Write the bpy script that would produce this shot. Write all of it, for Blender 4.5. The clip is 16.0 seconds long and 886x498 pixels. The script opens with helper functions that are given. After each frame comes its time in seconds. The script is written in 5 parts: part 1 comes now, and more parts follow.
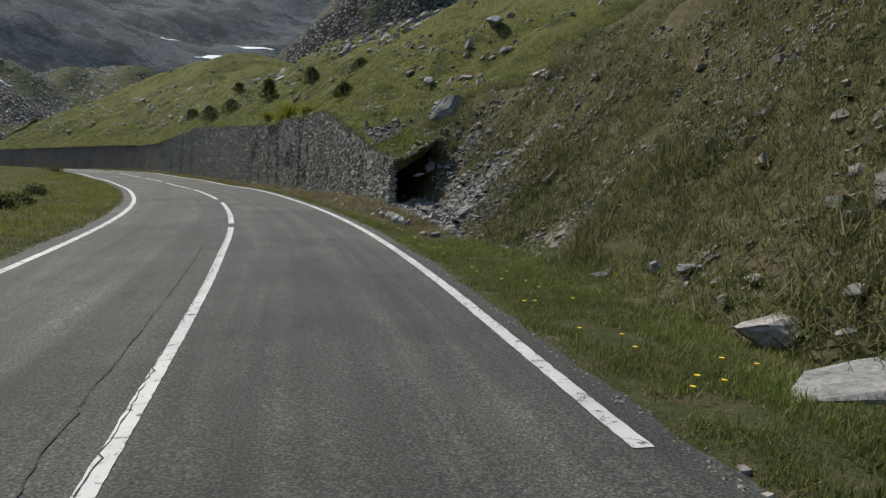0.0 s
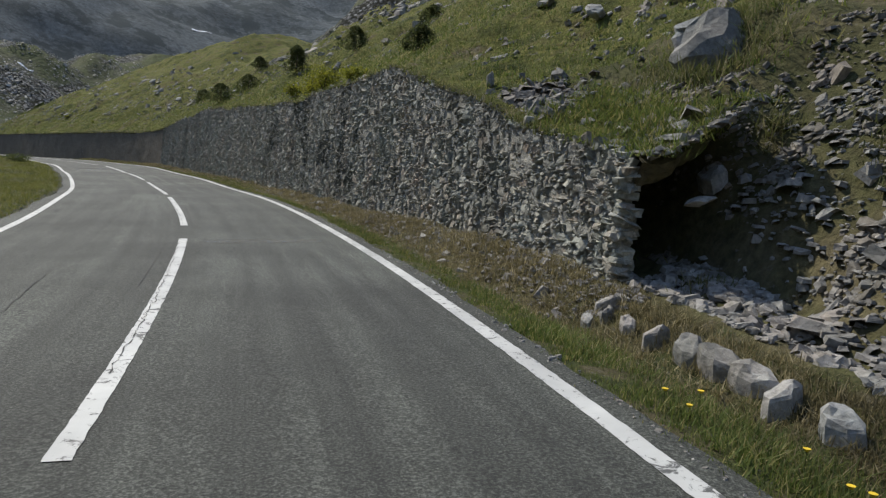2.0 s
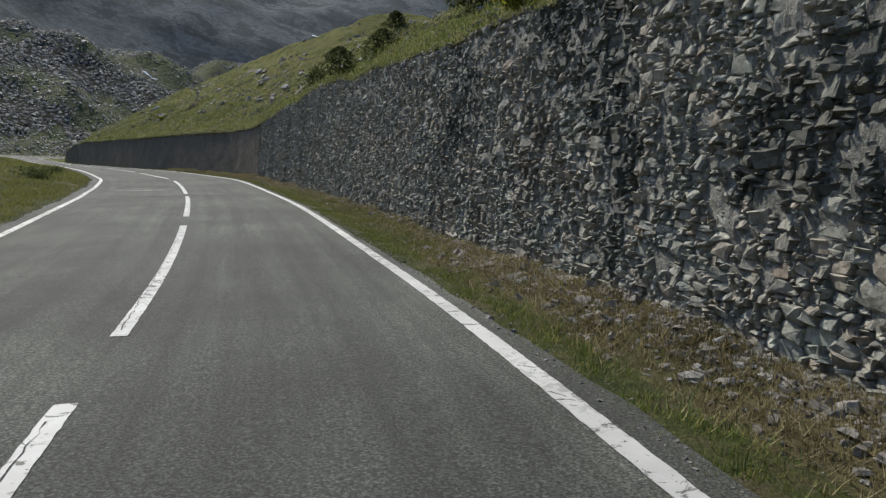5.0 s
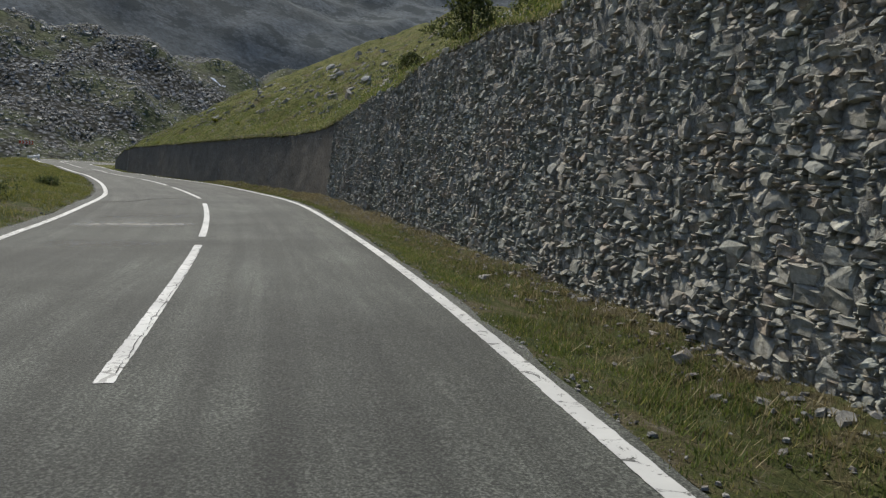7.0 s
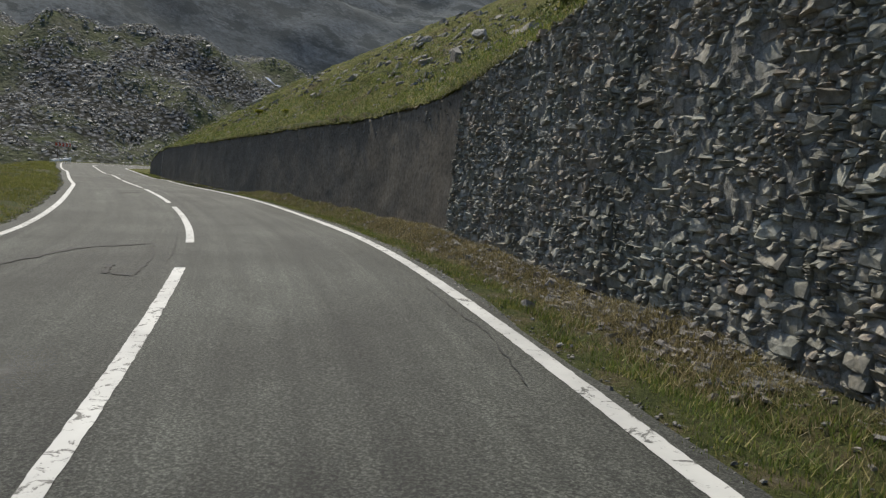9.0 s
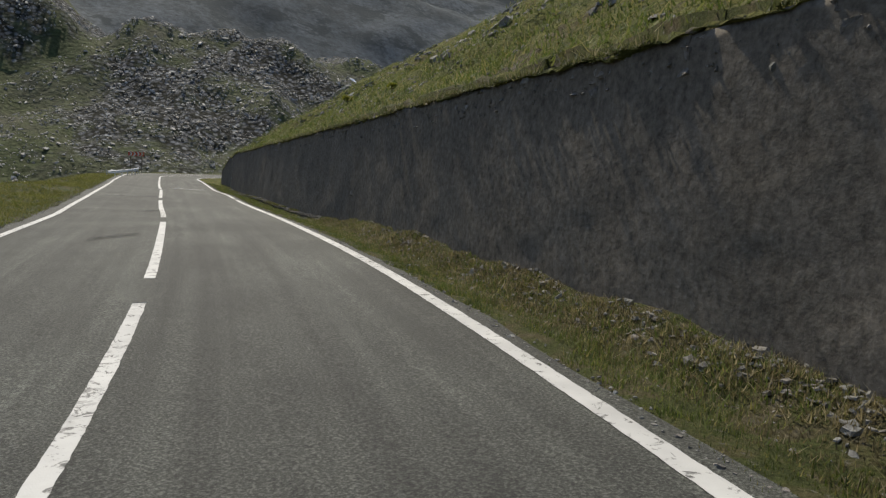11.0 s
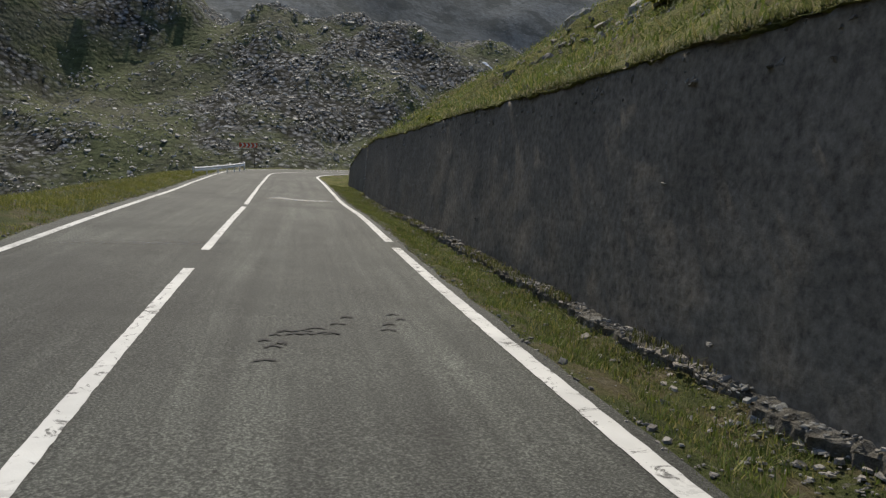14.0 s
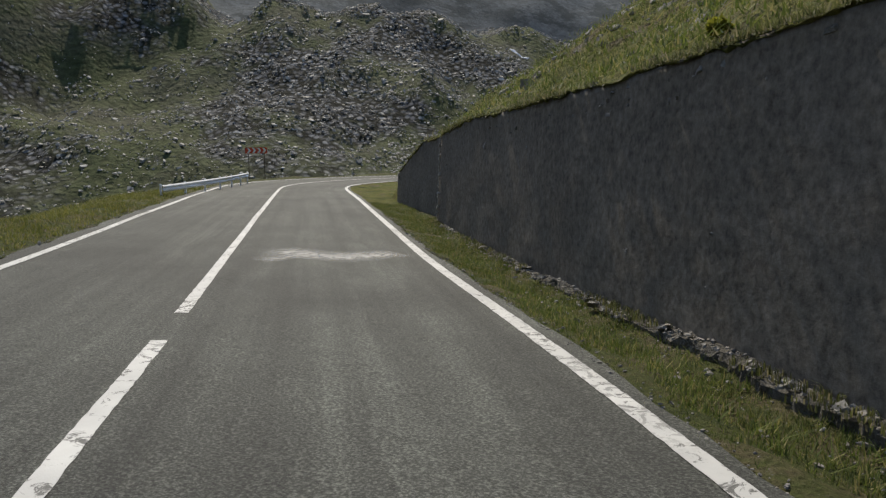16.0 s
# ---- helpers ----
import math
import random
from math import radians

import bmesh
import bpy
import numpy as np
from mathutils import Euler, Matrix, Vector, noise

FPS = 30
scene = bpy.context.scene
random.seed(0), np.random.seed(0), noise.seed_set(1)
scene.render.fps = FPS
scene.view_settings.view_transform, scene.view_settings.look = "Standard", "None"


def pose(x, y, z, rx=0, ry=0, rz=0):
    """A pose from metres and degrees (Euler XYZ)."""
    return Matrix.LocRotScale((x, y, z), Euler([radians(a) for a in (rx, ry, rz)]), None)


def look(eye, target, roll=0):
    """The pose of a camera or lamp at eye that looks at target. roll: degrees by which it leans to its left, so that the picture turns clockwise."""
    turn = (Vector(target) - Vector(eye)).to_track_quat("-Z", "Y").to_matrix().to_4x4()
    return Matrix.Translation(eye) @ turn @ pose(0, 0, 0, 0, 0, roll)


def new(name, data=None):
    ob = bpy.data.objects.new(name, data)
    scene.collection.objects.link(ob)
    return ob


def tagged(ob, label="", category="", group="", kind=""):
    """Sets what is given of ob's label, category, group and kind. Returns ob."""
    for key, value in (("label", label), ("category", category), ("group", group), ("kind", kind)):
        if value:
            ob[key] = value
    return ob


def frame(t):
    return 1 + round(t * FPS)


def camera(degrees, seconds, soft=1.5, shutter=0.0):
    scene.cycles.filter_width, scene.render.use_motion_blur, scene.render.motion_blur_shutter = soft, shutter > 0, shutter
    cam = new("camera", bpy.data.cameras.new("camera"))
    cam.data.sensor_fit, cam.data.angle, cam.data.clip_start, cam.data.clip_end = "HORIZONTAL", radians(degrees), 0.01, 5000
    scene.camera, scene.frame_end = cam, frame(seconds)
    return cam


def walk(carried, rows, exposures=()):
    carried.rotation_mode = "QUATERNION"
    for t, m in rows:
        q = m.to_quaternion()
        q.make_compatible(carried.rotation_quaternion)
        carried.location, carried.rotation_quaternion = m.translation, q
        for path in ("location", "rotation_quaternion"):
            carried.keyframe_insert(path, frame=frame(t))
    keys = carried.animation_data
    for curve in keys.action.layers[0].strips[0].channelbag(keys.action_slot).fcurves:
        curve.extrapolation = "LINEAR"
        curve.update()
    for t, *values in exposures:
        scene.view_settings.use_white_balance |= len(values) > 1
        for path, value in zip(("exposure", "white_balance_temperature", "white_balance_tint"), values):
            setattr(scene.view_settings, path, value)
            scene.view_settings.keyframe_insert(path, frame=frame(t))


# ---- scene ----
cam = camera(62.40, 16.0, soft=1.3)
# seconds, x, y, z, yaw, pitch, roll
PATH = [
    (0.0, 0.001, 0.000, 1.334, -0.00, -5.93, -2.25),
    (0.5, -0.751, 3.487, 1.269, 0.18, -6.55, -2.47),
    (1.0, -1.459, 6.887, 1.345, 0.71, -5.78, -2.90),
    (1.5, -2.233, 10.217, 1.359, 1.32, -5.64, -3.64),
    (2.0, -3.050, 13.505, 1.359, 2.02, -5.98, -3.96),
    (2.5, -3.821, 16.403, 1.385, 2.83, -5.89, -3.80),
    (3.0, -4.724, 19.547, 1.375, 4.06, -5.91, -4.08),
    (3.5, -5.714, 22.623, 1.396, 5.76, -6.25, -3.34),
    (4.0, -6.760, 25.544, 1.402, 7.53, -6.19, -2.90),
    (4.5, -7.886, 28.427, 1.443, 9.21, -6.40, -2.83),
    (5.0, -9.051, 31.166, 1.453, 10.90, -6.46, -2.74),
    (7.5, -15.872, 44.784, 1.516, 16.56, -5.56, -4.59),
    (8.0, -17.528, 47.762, 1.519, 17.48, -5.74, -4.54),
    (8.5, -19.193, 50.577, 1.530, 18.55, -5.98, -4.03),
    (9.0, -20.883, 53.403, 1.522, 19.82, -5.76, -3.99),
    (9.5, -22.706, 56.164, 1.552, 20.74, -6.29, -3.71),
    (12.0, -32.045, 68.438, 1.630, 29.89, -6.03, -2.91),
    (12.5, -34.182, 70.603, 1.657, 31.22, -6.52, -3.39),
    (13.0, -36.495, 73.036, 1.621, 32.88, -6.95, -2.39),
    (13.5, -38.856, 75.309, 1.560, 34.20, -6.85, -2.36),
    (14.0, -41.290, 77.594, 1.544, 35.32, -7.10, -2.25),
    (14.5, -44.061, 80.139, 1.508, 36.13, -7.11, -1.54),
    (15.0, -46.644, 82.587, 1.465, 36.54, -7.18, -0.67),
    (15.5, -49.075, 84.780, 1.445, 36.49, -7.02, -0.59),
    (16.0, -51.509, 87.100, 1.449, 36.61, -7.26, 0.59),
]
walk(cam, [(t, pose(x, y, z, 90 + pitch, roll, yaw)) for t, x, y, z, yaw, pitch, roll in PATH],
     exposures=[(0.0, 0.43, 6850, 8), (2.5, 0.45, 6650, 8), (5.0, 0.42, 6650, 8), (8.0, 0.38, 6900, 7.5), (12.5, 0.38, 7150, 9.5), (16.0, 0.38, 7100, 9.5)])

# ---- light ----
SUN_AZIMUTH, SUN_ELEVATION = 45.0, 49.0   # degrees to the left of +y, degrees above the horizon
world = bpy.data.worlds.new("sky")
scene.world = world
world.use_nodes = True
sky = world.node_tree.nodes.new("ShaderNodeTexSky")
sky.sky_type, sky.sun_disc = "NISHITA", False
sky.sun_elevation, sky.sun_rotation = radians(SUN_ELEVATION), radians(-SUN_AZIMUTH)
sky.altitude, sky.air_density, sky.dust_density = 1800, 1.0, 2.0
world.node_tree.links.new(sky.outputs[0], world.node_tree.nodes["Background"].inputs[0])
world.node_tree.nodes["Background"].inputs[1].default_value = 0.15
sun = new("sun", bpy.data.lights.new("sun", "SUN"))
sun.data.energy, sun.data.angle, sun.data.color = 3.2, radians(0.6), (1.0, 0.95, 0.86)
_a, _e = radians(SUN_AZIMUTH), radians(SUN_ELEVATION)
sun.matrix_world = look((-300 * math.sin(_a) * math.cos(_e), 300 * math.cos(_a) * math.cos(_e), 300 * math.sin(_e)), (0, 0, 0))

# ---- materials ----


def shader(name, rough=0.85, spec=0.3):
    m = bpy.data.materials.new(name)
    m.use_nodes = True
    b = m.node_tree.nodes["Principled BSDF"]
    b.inputs["Roughness"].default_value = rough
    b.inputs["Specular IOR Level"].default_value = spec
    return m, m.node_tree, b


def add(tree, kind, **values):
    n = tree.nodes.new(kind)
    for key, value in values.items():
        n.inputs[key.replace("_", " ")].default_value = value
    return n


def noise_at(tree, scale, detail=4.0, rough=0.6, coords=None, distortion=0.0):
    n = add(tree, "ShaderNodeTexNoise", Scale=scale, Detail=detail, Roughness=rough, Distortion=distortion)
    if coords is None:
        g = tree.nodes.new("ShaderNodeNewGeometry")
        coords = g.outputs["Position"]
    tree.links.new(coords, n.inputs["Vector"])
    return n.outputs["Fac"]


def ramp(tree, fac, stops):
    r = tree.nodes.new("ShaderNodeValToRGB")
    while len(r.color_ramp.elements) < len(stops):
        r.color_ramp.elements.new(0.5)
    for el, (at, colour) in zip(r.color_ramp.elements, stops):
        el.position = at
        el.color = (*colour, 1) if len(colour) == 3 else colour
    tree.links.new(fac, r.inputs[0])
    return r.outputs[0]


def grey(v):
    return (v, v, v)


def mix(tree, fac, a, b, mode="MIX"):
    n = tree.nodes.new("ShaderNodeMix")
    n.data_type, n.blend_type = "RGBA", mode
    for value, sock in ((fac, n.inputs[0]), (a, n.inputs[6]), (b, n.inputs[7])):
        if isinstance(value, bpy.types.NodeSocket):
            tree.links.new(value, sock)
        else:
            sock.default_value = value if isinstance(value, float) else (*value, 1)
    return n.outputs[2]


def bump(tree, bsdf, height, strength, distance):
    n = add(tree, "ShaderNodeBump", Strength=strength, Distance=distance)
    tree.links.new(height, n.inputs["Height"])
    tree.links.new(n.outputs[0], bsdf.inputs["Normal"])


def per_piece(tree, joined):
    if joined:
        return tree.nodes.new("ShaderNodeNewGeometry").outputs["Random Per Island"]
    return tree.nodes.new("ShaderNodeObjectInfo").outputs["Random"]


def asphalt_material():
    m, t, b = shader("asphalt", 0.8, 0.35)
    uv = t.nodes.new("ShaderNodeUVMap").outputs[0]
    grain = noise_at(t, 55.0, 4.0, 0.8)
    fine = ramp(t, grain, [(0.36, grey(0.015)), (0.5, grey(0.045)), (0.63, grey(0.135))])
    large = noise_at(t, 0.35, 5.0, 0.6)
    patch = ramp(t, large, [(0.33, grey(0.62)), (0.67, grey(1.3))])
    streaks = t.nodes.new("ShaderNodeMapping")
    streaks.inputs["Scale"].default_value = (0.03, 3.6, 1.0)
    t.links.new(uv, streaks.inputs[0])
    lanes = ramp(t, noise_at(t, 1.0, 4.0, 0.65, streaks.outputs[0]), [(0.32, grey(0.76)), (0.68, grey(1.32))])
    warm = mix(t, 1.0, fine, patch, "MULTIPLY")
    warm = mix(t, 1.0, warm, lanes, "MULTIPLY")
    broad = t.nodes.new("ShaderNodeMapping")
    broad.inputs["Scale"].default_value = (0.11, 1.1, 1.0)
    t.links.new(uv, broad.inputs[0])
    scuffs = ramp(t, noise_at(t, 1.0, 7.0, 0.7, broad.outputs[0], 0.8), [(0.36, grey(0.8)), (0.52, grey(1.0)), (0.68, grey(1.55))])
    warm = mix(t, 1.0, warm, scuffs, "MULTIPLY")
    pits = ramp(t, noise_at(t, 24.0, 3.0, 0.7), [(0.3, grey(0.35)), (0.4, grey(1.0)), (0.66, grey(1.0)), (0.74, grey(1.7))])
    warm = mix(t, 1.0, warm, pits, "MULTIPLY")
    warm = mix(t, 1.0, warm, (0.81, 0.86, 0.735), "MULTIPLY")
    t.links.new(warm, b.inputs["Base Color"])
    bump(t, b, grain, 0.8, 0.008)
    return m


def paint_material():
    m, t, b = shader("road_paint", 0.6, 0.35)
    wear = noise_at(t, 7.0, 7.0, 0.72, None, 1.2)
    mask = ramp(t, wear, [(0.39, grey(0.0)), (0.44, grey(1.0))])
    flakes = ramp(t, noise_at(t, 4.2, 8.0, 0.7, None, 2.5), [(0.44, grey(0.0)), (0.47, grey(1.0))])
    worn = ramp(t, noise_at(t, 0.16, 2.0), [(0.54, grey(1.0)), (0.63, grey(0.0))])
    mask = mix(t, 1.0, mask, mix(t, 1.0, flakes, worn, "LIGHTEN"), "MULTIPLY")
    tone = ramp(t, noise_at(t, 1.5, 5.0), [(0.3, (0.4, 0.4, 0.385)), (0.7, (0.58, 0.58, 0.55))])
    t.links.new(mix(t, mask, (0.09, 0.09, 0.085), tone), b.inputs["Base Color"])
    bump(t, b, noise_at(t, 110.0, 2.0), 0.35, 0.004)
    return m


def stone_material(name, joined, dark=1.0, warm=0.0, rough_=0.85, spec=0.25, hue=(1.0, 1.0, 1.0), rust=0.0):
    m, t, b = shader(name, rough_, spec)
    pick = per_piece(t, joined)
    base = ramp(t, pick, [(0.0, (0.13 * dark, 0.125 * dark, 0.115 * dark)), (0.35, (0.21 * dark, 0.20 * dark, 0.185 * dark)),
                          (0.66, (0.175 * dark, 0.172 * dark, 0.165 * dark)), (0.86, ((0.185 + 0.02 * rust) * dark, (0.182 - 0.03 * rust) * dark, (0.175 - 0.055 * rust) * dark)), (1.0, ((0.27 + warm) * dark, 0.262 * dark, (0.245 - warm) * dark))])
    grain = noise_at(t, 14.0, 8.0, 0.7)
    base = mix(t, 1.0, base, ramp(t, grain, [(0.3, grey(0.5)), (0.7, grey(1.45))]), "MULTIPLY")
    drip = t.nodes.new("ShaderNodeMapping")
    drip.inputs["Scale"].default_value = (1.0, 1.0, 0.22)
    t.links.new(t.nodes.new("ShaderNodeNewGeometry").outputs["Position"], drip.inputs[0])
    stain = noise_at(t, 0.5, 5.0, 0.6, drip.outputs[0])
    base = mix(t, ramp(t, stain, [(0.53, grey(0.0)), (0.66, grey(0.5))]), base, (0.035, 0.04, 0.032))
    tint = noise_at(t, 1.1, 3.0)
    base = mix(t, 1.0, base, ramp(t, tint, [(0.35, (0.98, 1.0, 0.98)), (0.65, (1.08, 1.0, 0.95))]), "MULTIPLY")
    base = mix(t, 1.0, base, hue, "MULTIPLY")
    lichen = noise_at(t, 5.0, 6.0, 0.7)
    base = mix(t, ramp(t, lichen, [(0.6, grey(0.0)), (0.72, grey(0.5))]), base, (0.34 * dark, 0.33 * dark, 0.3 * dark))
    t.links.new(base, b.inputs["Base Color"])
    bump(t, b, grain, 0.7, 0.03)
    return m


def soil_material(name, stops, scale, relief=0.05, rock=None):
    m, t, b = shader(name, 0.95, 0.1)
    big = noise_at(t, scale, 7.0, 0.65)
    small = noise_at(t, scale * 14, 6.0, 0.7)
    base = ramp(t, big, stops)
    base = mix(t, 1.0, base, ramp(t, small, [(0.3, grey(0.5)), (0.72, grey(1.5))]), "MULTIPLY")
    if rock:
        spots = noise_at(t, rock[0], 6.0, 0.75)
        base = mix(t, ramp(t, spots, [(rock[1], grey(0.0)), (rock[1] + 0.06, grey(1.0))]), base, rock[2])
    t.links.new(base, b.inputs["Base Color"])
    bump(t, b, small, 0.8, relief)
    return m


def scree_material():
    """Thin turf with fields of broken rock, the shade between the stones put into the colour."""
    m, t, b = shader("far_ground", 0.95, 0.08)
    turf = ramp(t, noise_at(t, 0.05, 7.0, 0.65), [(0.3, (0.05, 0.066, 0.027)), (0.5, (0.078, 0.088, 0.042)), (0.7, (0.1, 0.097, 0.07))])
    turf = mix(t, 1.0, turf, ramp(t, noise_at(t, 0.7, 6.0, 0.7), [(0.3, grey(0.5)), (0.72, grey(1.5))]), "MULTIPLY")
    cells = add(t, "ShaderNodeTexVoronoi", Scale=0.9)
    t.links.new(t.nodes.new("ShaderNodeNewGeometry").outputs["Position"], cells.inputs["Vector"])
    parts = t.nodes.new("ShaderNodeSeparateXYZ")
    t.links.new(cells.outputs["Color"], parts.inputs[0])
    stone = ramp(t, parts.outputs[0], [(0.0, (0.062, 0.062, 0.062)), (0.55, (0.145, 0.145, 0.143)), (0.85, (0.21, 0.21, 0.208)), (1.0, (0.34, 0.34, 0.335))])
    # cell borders painted near black as the shade between stones
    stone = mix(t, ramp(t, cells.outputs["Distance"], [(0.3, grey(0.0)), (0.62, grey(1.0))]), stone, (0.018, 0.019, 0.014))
    field = ramp(t, noise_at(t, 0.035, 6.0, 0.65), [(0.47, grey(0.0)), (0.56, grey(1.0))])
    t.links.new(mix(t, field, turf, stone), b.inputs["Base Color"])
    bump(t, b, mix(t, ramp(t, cells.outputs["Distance"], [(0.1, grey(1.0)), (0.7, grey(0.0))]), noise_at(t, 0.7, 6.0), parts.outputs[1], "OVERLAY"), 1.0, 0.5)
    return m


def leaf_material(name, low, high, dry=None):
    m, t, b = shader(name, 0.7, 0.2)
    pick = per_piece(t, True)
    stops = [(0.0, low), (0.75, high)] + ([(0.85, dry), (1.0, dry)] if dry else [(1.0, high)])
    base = ramp(t, pick, stops)
    patch = ramp(t, noise_at(t, 0.5, 4.0), [(0.36, grey(0.5)), (0.64, grey(1.35))])
    t.links.new(mix(t, 1.0, base, patch, "MULTIPLY"), b.inputs["Base Color"])
    sheer = t.nodes.new("ShaderNodeBsdfTranslucent")
    t.links.new(base, sheer.inputs[0])
    both = t.nodes.new("ShaderNodeMixShader")
    both.inputs[0].default_value = 0.4
    t.links.new(b.outputs[0], both.inputs[1])
    t.links.new(sheer.outputs[0], both.inputs[2])
    t.links.new(both.outputs[0], t.nodes["Material Output"].inputs[0])
    return m


def plain_material(name, colour, rough=0.5, metal=0.0, wear=0.25):
    m, t, b = shader(name, rough, 0.4)
    b.inputs["Metallic"].default_value = metal
    tone = ramp(t, noise_at(t, 6.0, 6.0, 0.7), [(0.3, grey(1.0 - wear)), (0.7, grey(1.0 + wear * 0.4))])
    t.links.new(mix(t, 1.0, colour, tone, "MULTIPLY"), b.inputs["Base Color"])
    return m


ASPHALT = asphalt_material()
PAINT = paint_material()
STONE = stone_material("wall_stone", False, 1.65, hue=(0.95, 1.0, 0.96), rust=0.6)
STONE_JOINED = stone_material("wall_stone_joined", True, 1.65, hue=(0.95, 1.0, 0.96), rust=0.6)
WET_STONE = stone_material("wet_mossy_stone", True, 0.75, hue=(0.92, 1.0, 0.95))
ROCK = stone_material("slate_rock", False, 1.45)
PALE_ROCK = stone_material("pale_rock", False, 1.7, hue=(0.97, 1.0, 1.02))
PALE_ROCK_JOINED = stone_material("pale_rubble", True, 1.6)
BANK_ROCK = stone_material("bank_rubble", True, 1.0, hue=(1.02, 0.98, 0.92))
ROCK_JOINED = stone_material("slate_rubble", True, 1.3)
DULL_STONE = stone_material("dull_wall_stone", True, 1.0)
MORTAR = soil_material("wall_mortar", [(0.3, (0.17, 0.168, 0.15)), (0.5, (0.27, 0.265, 0.24)), (0.7, (0.38, 0.37, 0.335))], 2.2, 0.05)
RENDER_COAT = soil_material("dark_render", [(0.3, (0.148, 0.13, 0.106)), (0.5, (0.182, 0.16, 0.131)), (0.72, (0.222, 0.195, 0.158))], 0.8, 0.01)
SCREE_ROCK = stone_material("scree_rock", True, 2.1, 0.0, 0.68, 0.3, (1.0, 1.0, 0.98))
CONCRETE = soil_material("weathered_footing", [(0.3, (0.085, 0.08, 0.07)), (0.55, (0.15, 0.14, 0.12)), (0.75, (0.27, 0.26, 0.235))], 2.5, 0.04)
HILL = soil_material("mountain_turf", [(0.3, (0.045, 0.055, 0.018)), (0.42, (0.1, 0.11, 0.03)), (0.53, (0.16, 0.16, 0.045)), (0.63, (0.13, 0.11, 0.055)), (0.75, (0.2, 0.18, 0.15))], 0.8, 0.25, (2.2, 0.6, (0.16, 0.148, 0.125)))
DRY_HILL = soil_material("dry_turf_and_shale", [(0.28, (0.042, 0.046, 0.02)), (0.45, (0.075, 0.075, 0.032)), (0.6, (0.115, 0.098, 0.055)), (0.75, (0.15, 0.13, 0.10))], 0.5, 0.1, (3.2, 0.6, (0.15, 0.138, 0.12)))
VERGE = soil_material("verge_soil", [(0.3, (0.04, 0.05, 0.02)), (0.48, (0.07, 0.08, 0.028)), (0.6, (0.105, 0.09, 0.05)), (0.74, (0.16, 0.145, 0.11))], 2.4, 0.06, (9.0, 0.6, (0.16, 0.15, 0.125)))
SCREE = scree_material()
# bluish greys hold the distance haze in the base colour; dark patches are forest
MOUNTAIN = soil_material("hazed_mountain", [(0.34, (0.045, 0.056, 0.06)), (0.5, (0.08, 0.094, 0.1)), (0.66, (0.115, 0.13, 0.138))], 0.022, 0.5, (0.03, 0.5, (0.034, 0.046, 0.05)))
GRASS = leaf_material("grass_blades", (0.068, 0.105, 0.025), (0.16, 0.19, 0.048), (0.3, 0.27, 0.11))
DRY_GRASS = leaf_material("dry_grass_blades", (0.07, 0.085, 0.03), (0.145, 0.152, 0.058), (0.27, 0.24, 0.14))
STRAW = leaf_material("straw", (0.115, 0.102, 0.05), (0.225, 0.192, 0.1), (0.4, 0.34, 0.2))
MEADOW = leaf_material("meadow_blades", (0.095, 0.12, 0.026), (0.21, 0.21, 0.05), (0.3, 0.27, 0.1))
NEEDLES = leaf_material("conifer_needles", (0.05, 0.066, 0.025), (0.11, 0.125, 0.045))
LEAVES = leaf_material("bush_leaves", (0.12, 0.14, 0.02), (0.30, 0.30, 0.04))
PETAL = plain_material("yellow_petals", (0.75, 0.52, 0.03), 0.6)
BARK = plain_material("bark", (0.09, 0.065, 0.045), 0.9)
STEEL = plain_material("galvanised_steel", (0.88, 0.88, 0.87), 0.6, 0.0, 0.1)
WHITE_PLATE = plain_material("white_plate", (0.85, 0.85, 0.83), 0.45)
RED_PLATE = plain_material("red_plate", (0.62, 0.07, 0.03), 0.45)
SNOW = plain_material("old_snow", (0.8, 0.82, 0.85), 0.6, 0.0, 0.12)

# ---- the line of the road ----
# the road's right-hand edge line: curvature every 5 m, height every 7.95 m, crossfall and lane widths
START = (2.623, -4.188, 0.1847)
CURVATURE = [0.0001, 0.0035, 0.0019, 0.0070, 0.0093, 0.0078, 0.0082, 0.0098, 0.0012, 0.0089, 0.0050, 0.0028, 0.0059, 0.0096, 0.0072, 0.0179, 0.0095, 0.0084, 0.0003, 0.0049, -0.0040, -0.0002, -0.0013, 0.0063, -0.0049, 0.0023]
HEIGHTS = [-0.001, 0.001, 0.064, 0.109, 0.151, 0.212, 0.167, 0.234, 0.256, 0.366, 0.332, 0.313, 0.212, 0.097, 0.029, -0.117, -0.128, -0.091]
CROSSFALL = [0.0253, 0.0300, 0.0445, 0.0364, 0.0439, 0.0026, -0.0415, -0.0388, -0.0272, -0.0172]
LANE_RIGHT = [2.57, 2.73, 2.60, 2.75, 2.81, 2.72, 2.74, 2.97, 3.17, 3.15, 3.17, 3.17]
LANE_LEFT = [2.50, 2.56, 2.80, 2.77, 3.04, 2.76, 2.39, 2.44, 2.69, 2.75, 2.78, 2.78]
STEP = 0.5
ALONG = np.arange(-4.0, 171.0, STEP)
_k = np.interp(ALONG, -4.0 + 5.0 * np.arange(len(CURVATURE)), CURVATURE)
_k = np.where(ALONG > 121, np.interp(ALONG, [121, 138, 146, 163, 171], [0.001, 0.0, -0.08, -0.08, -0.03]), _k)
TURN = START[2] + np.cumsum(_k) * STEP
LINE = np.stack([START[0] - np.cumsum(np.sin(TURN)) * STEP, START[1] + np.cumsum(np.cos(TURN)) * STEP], 1)
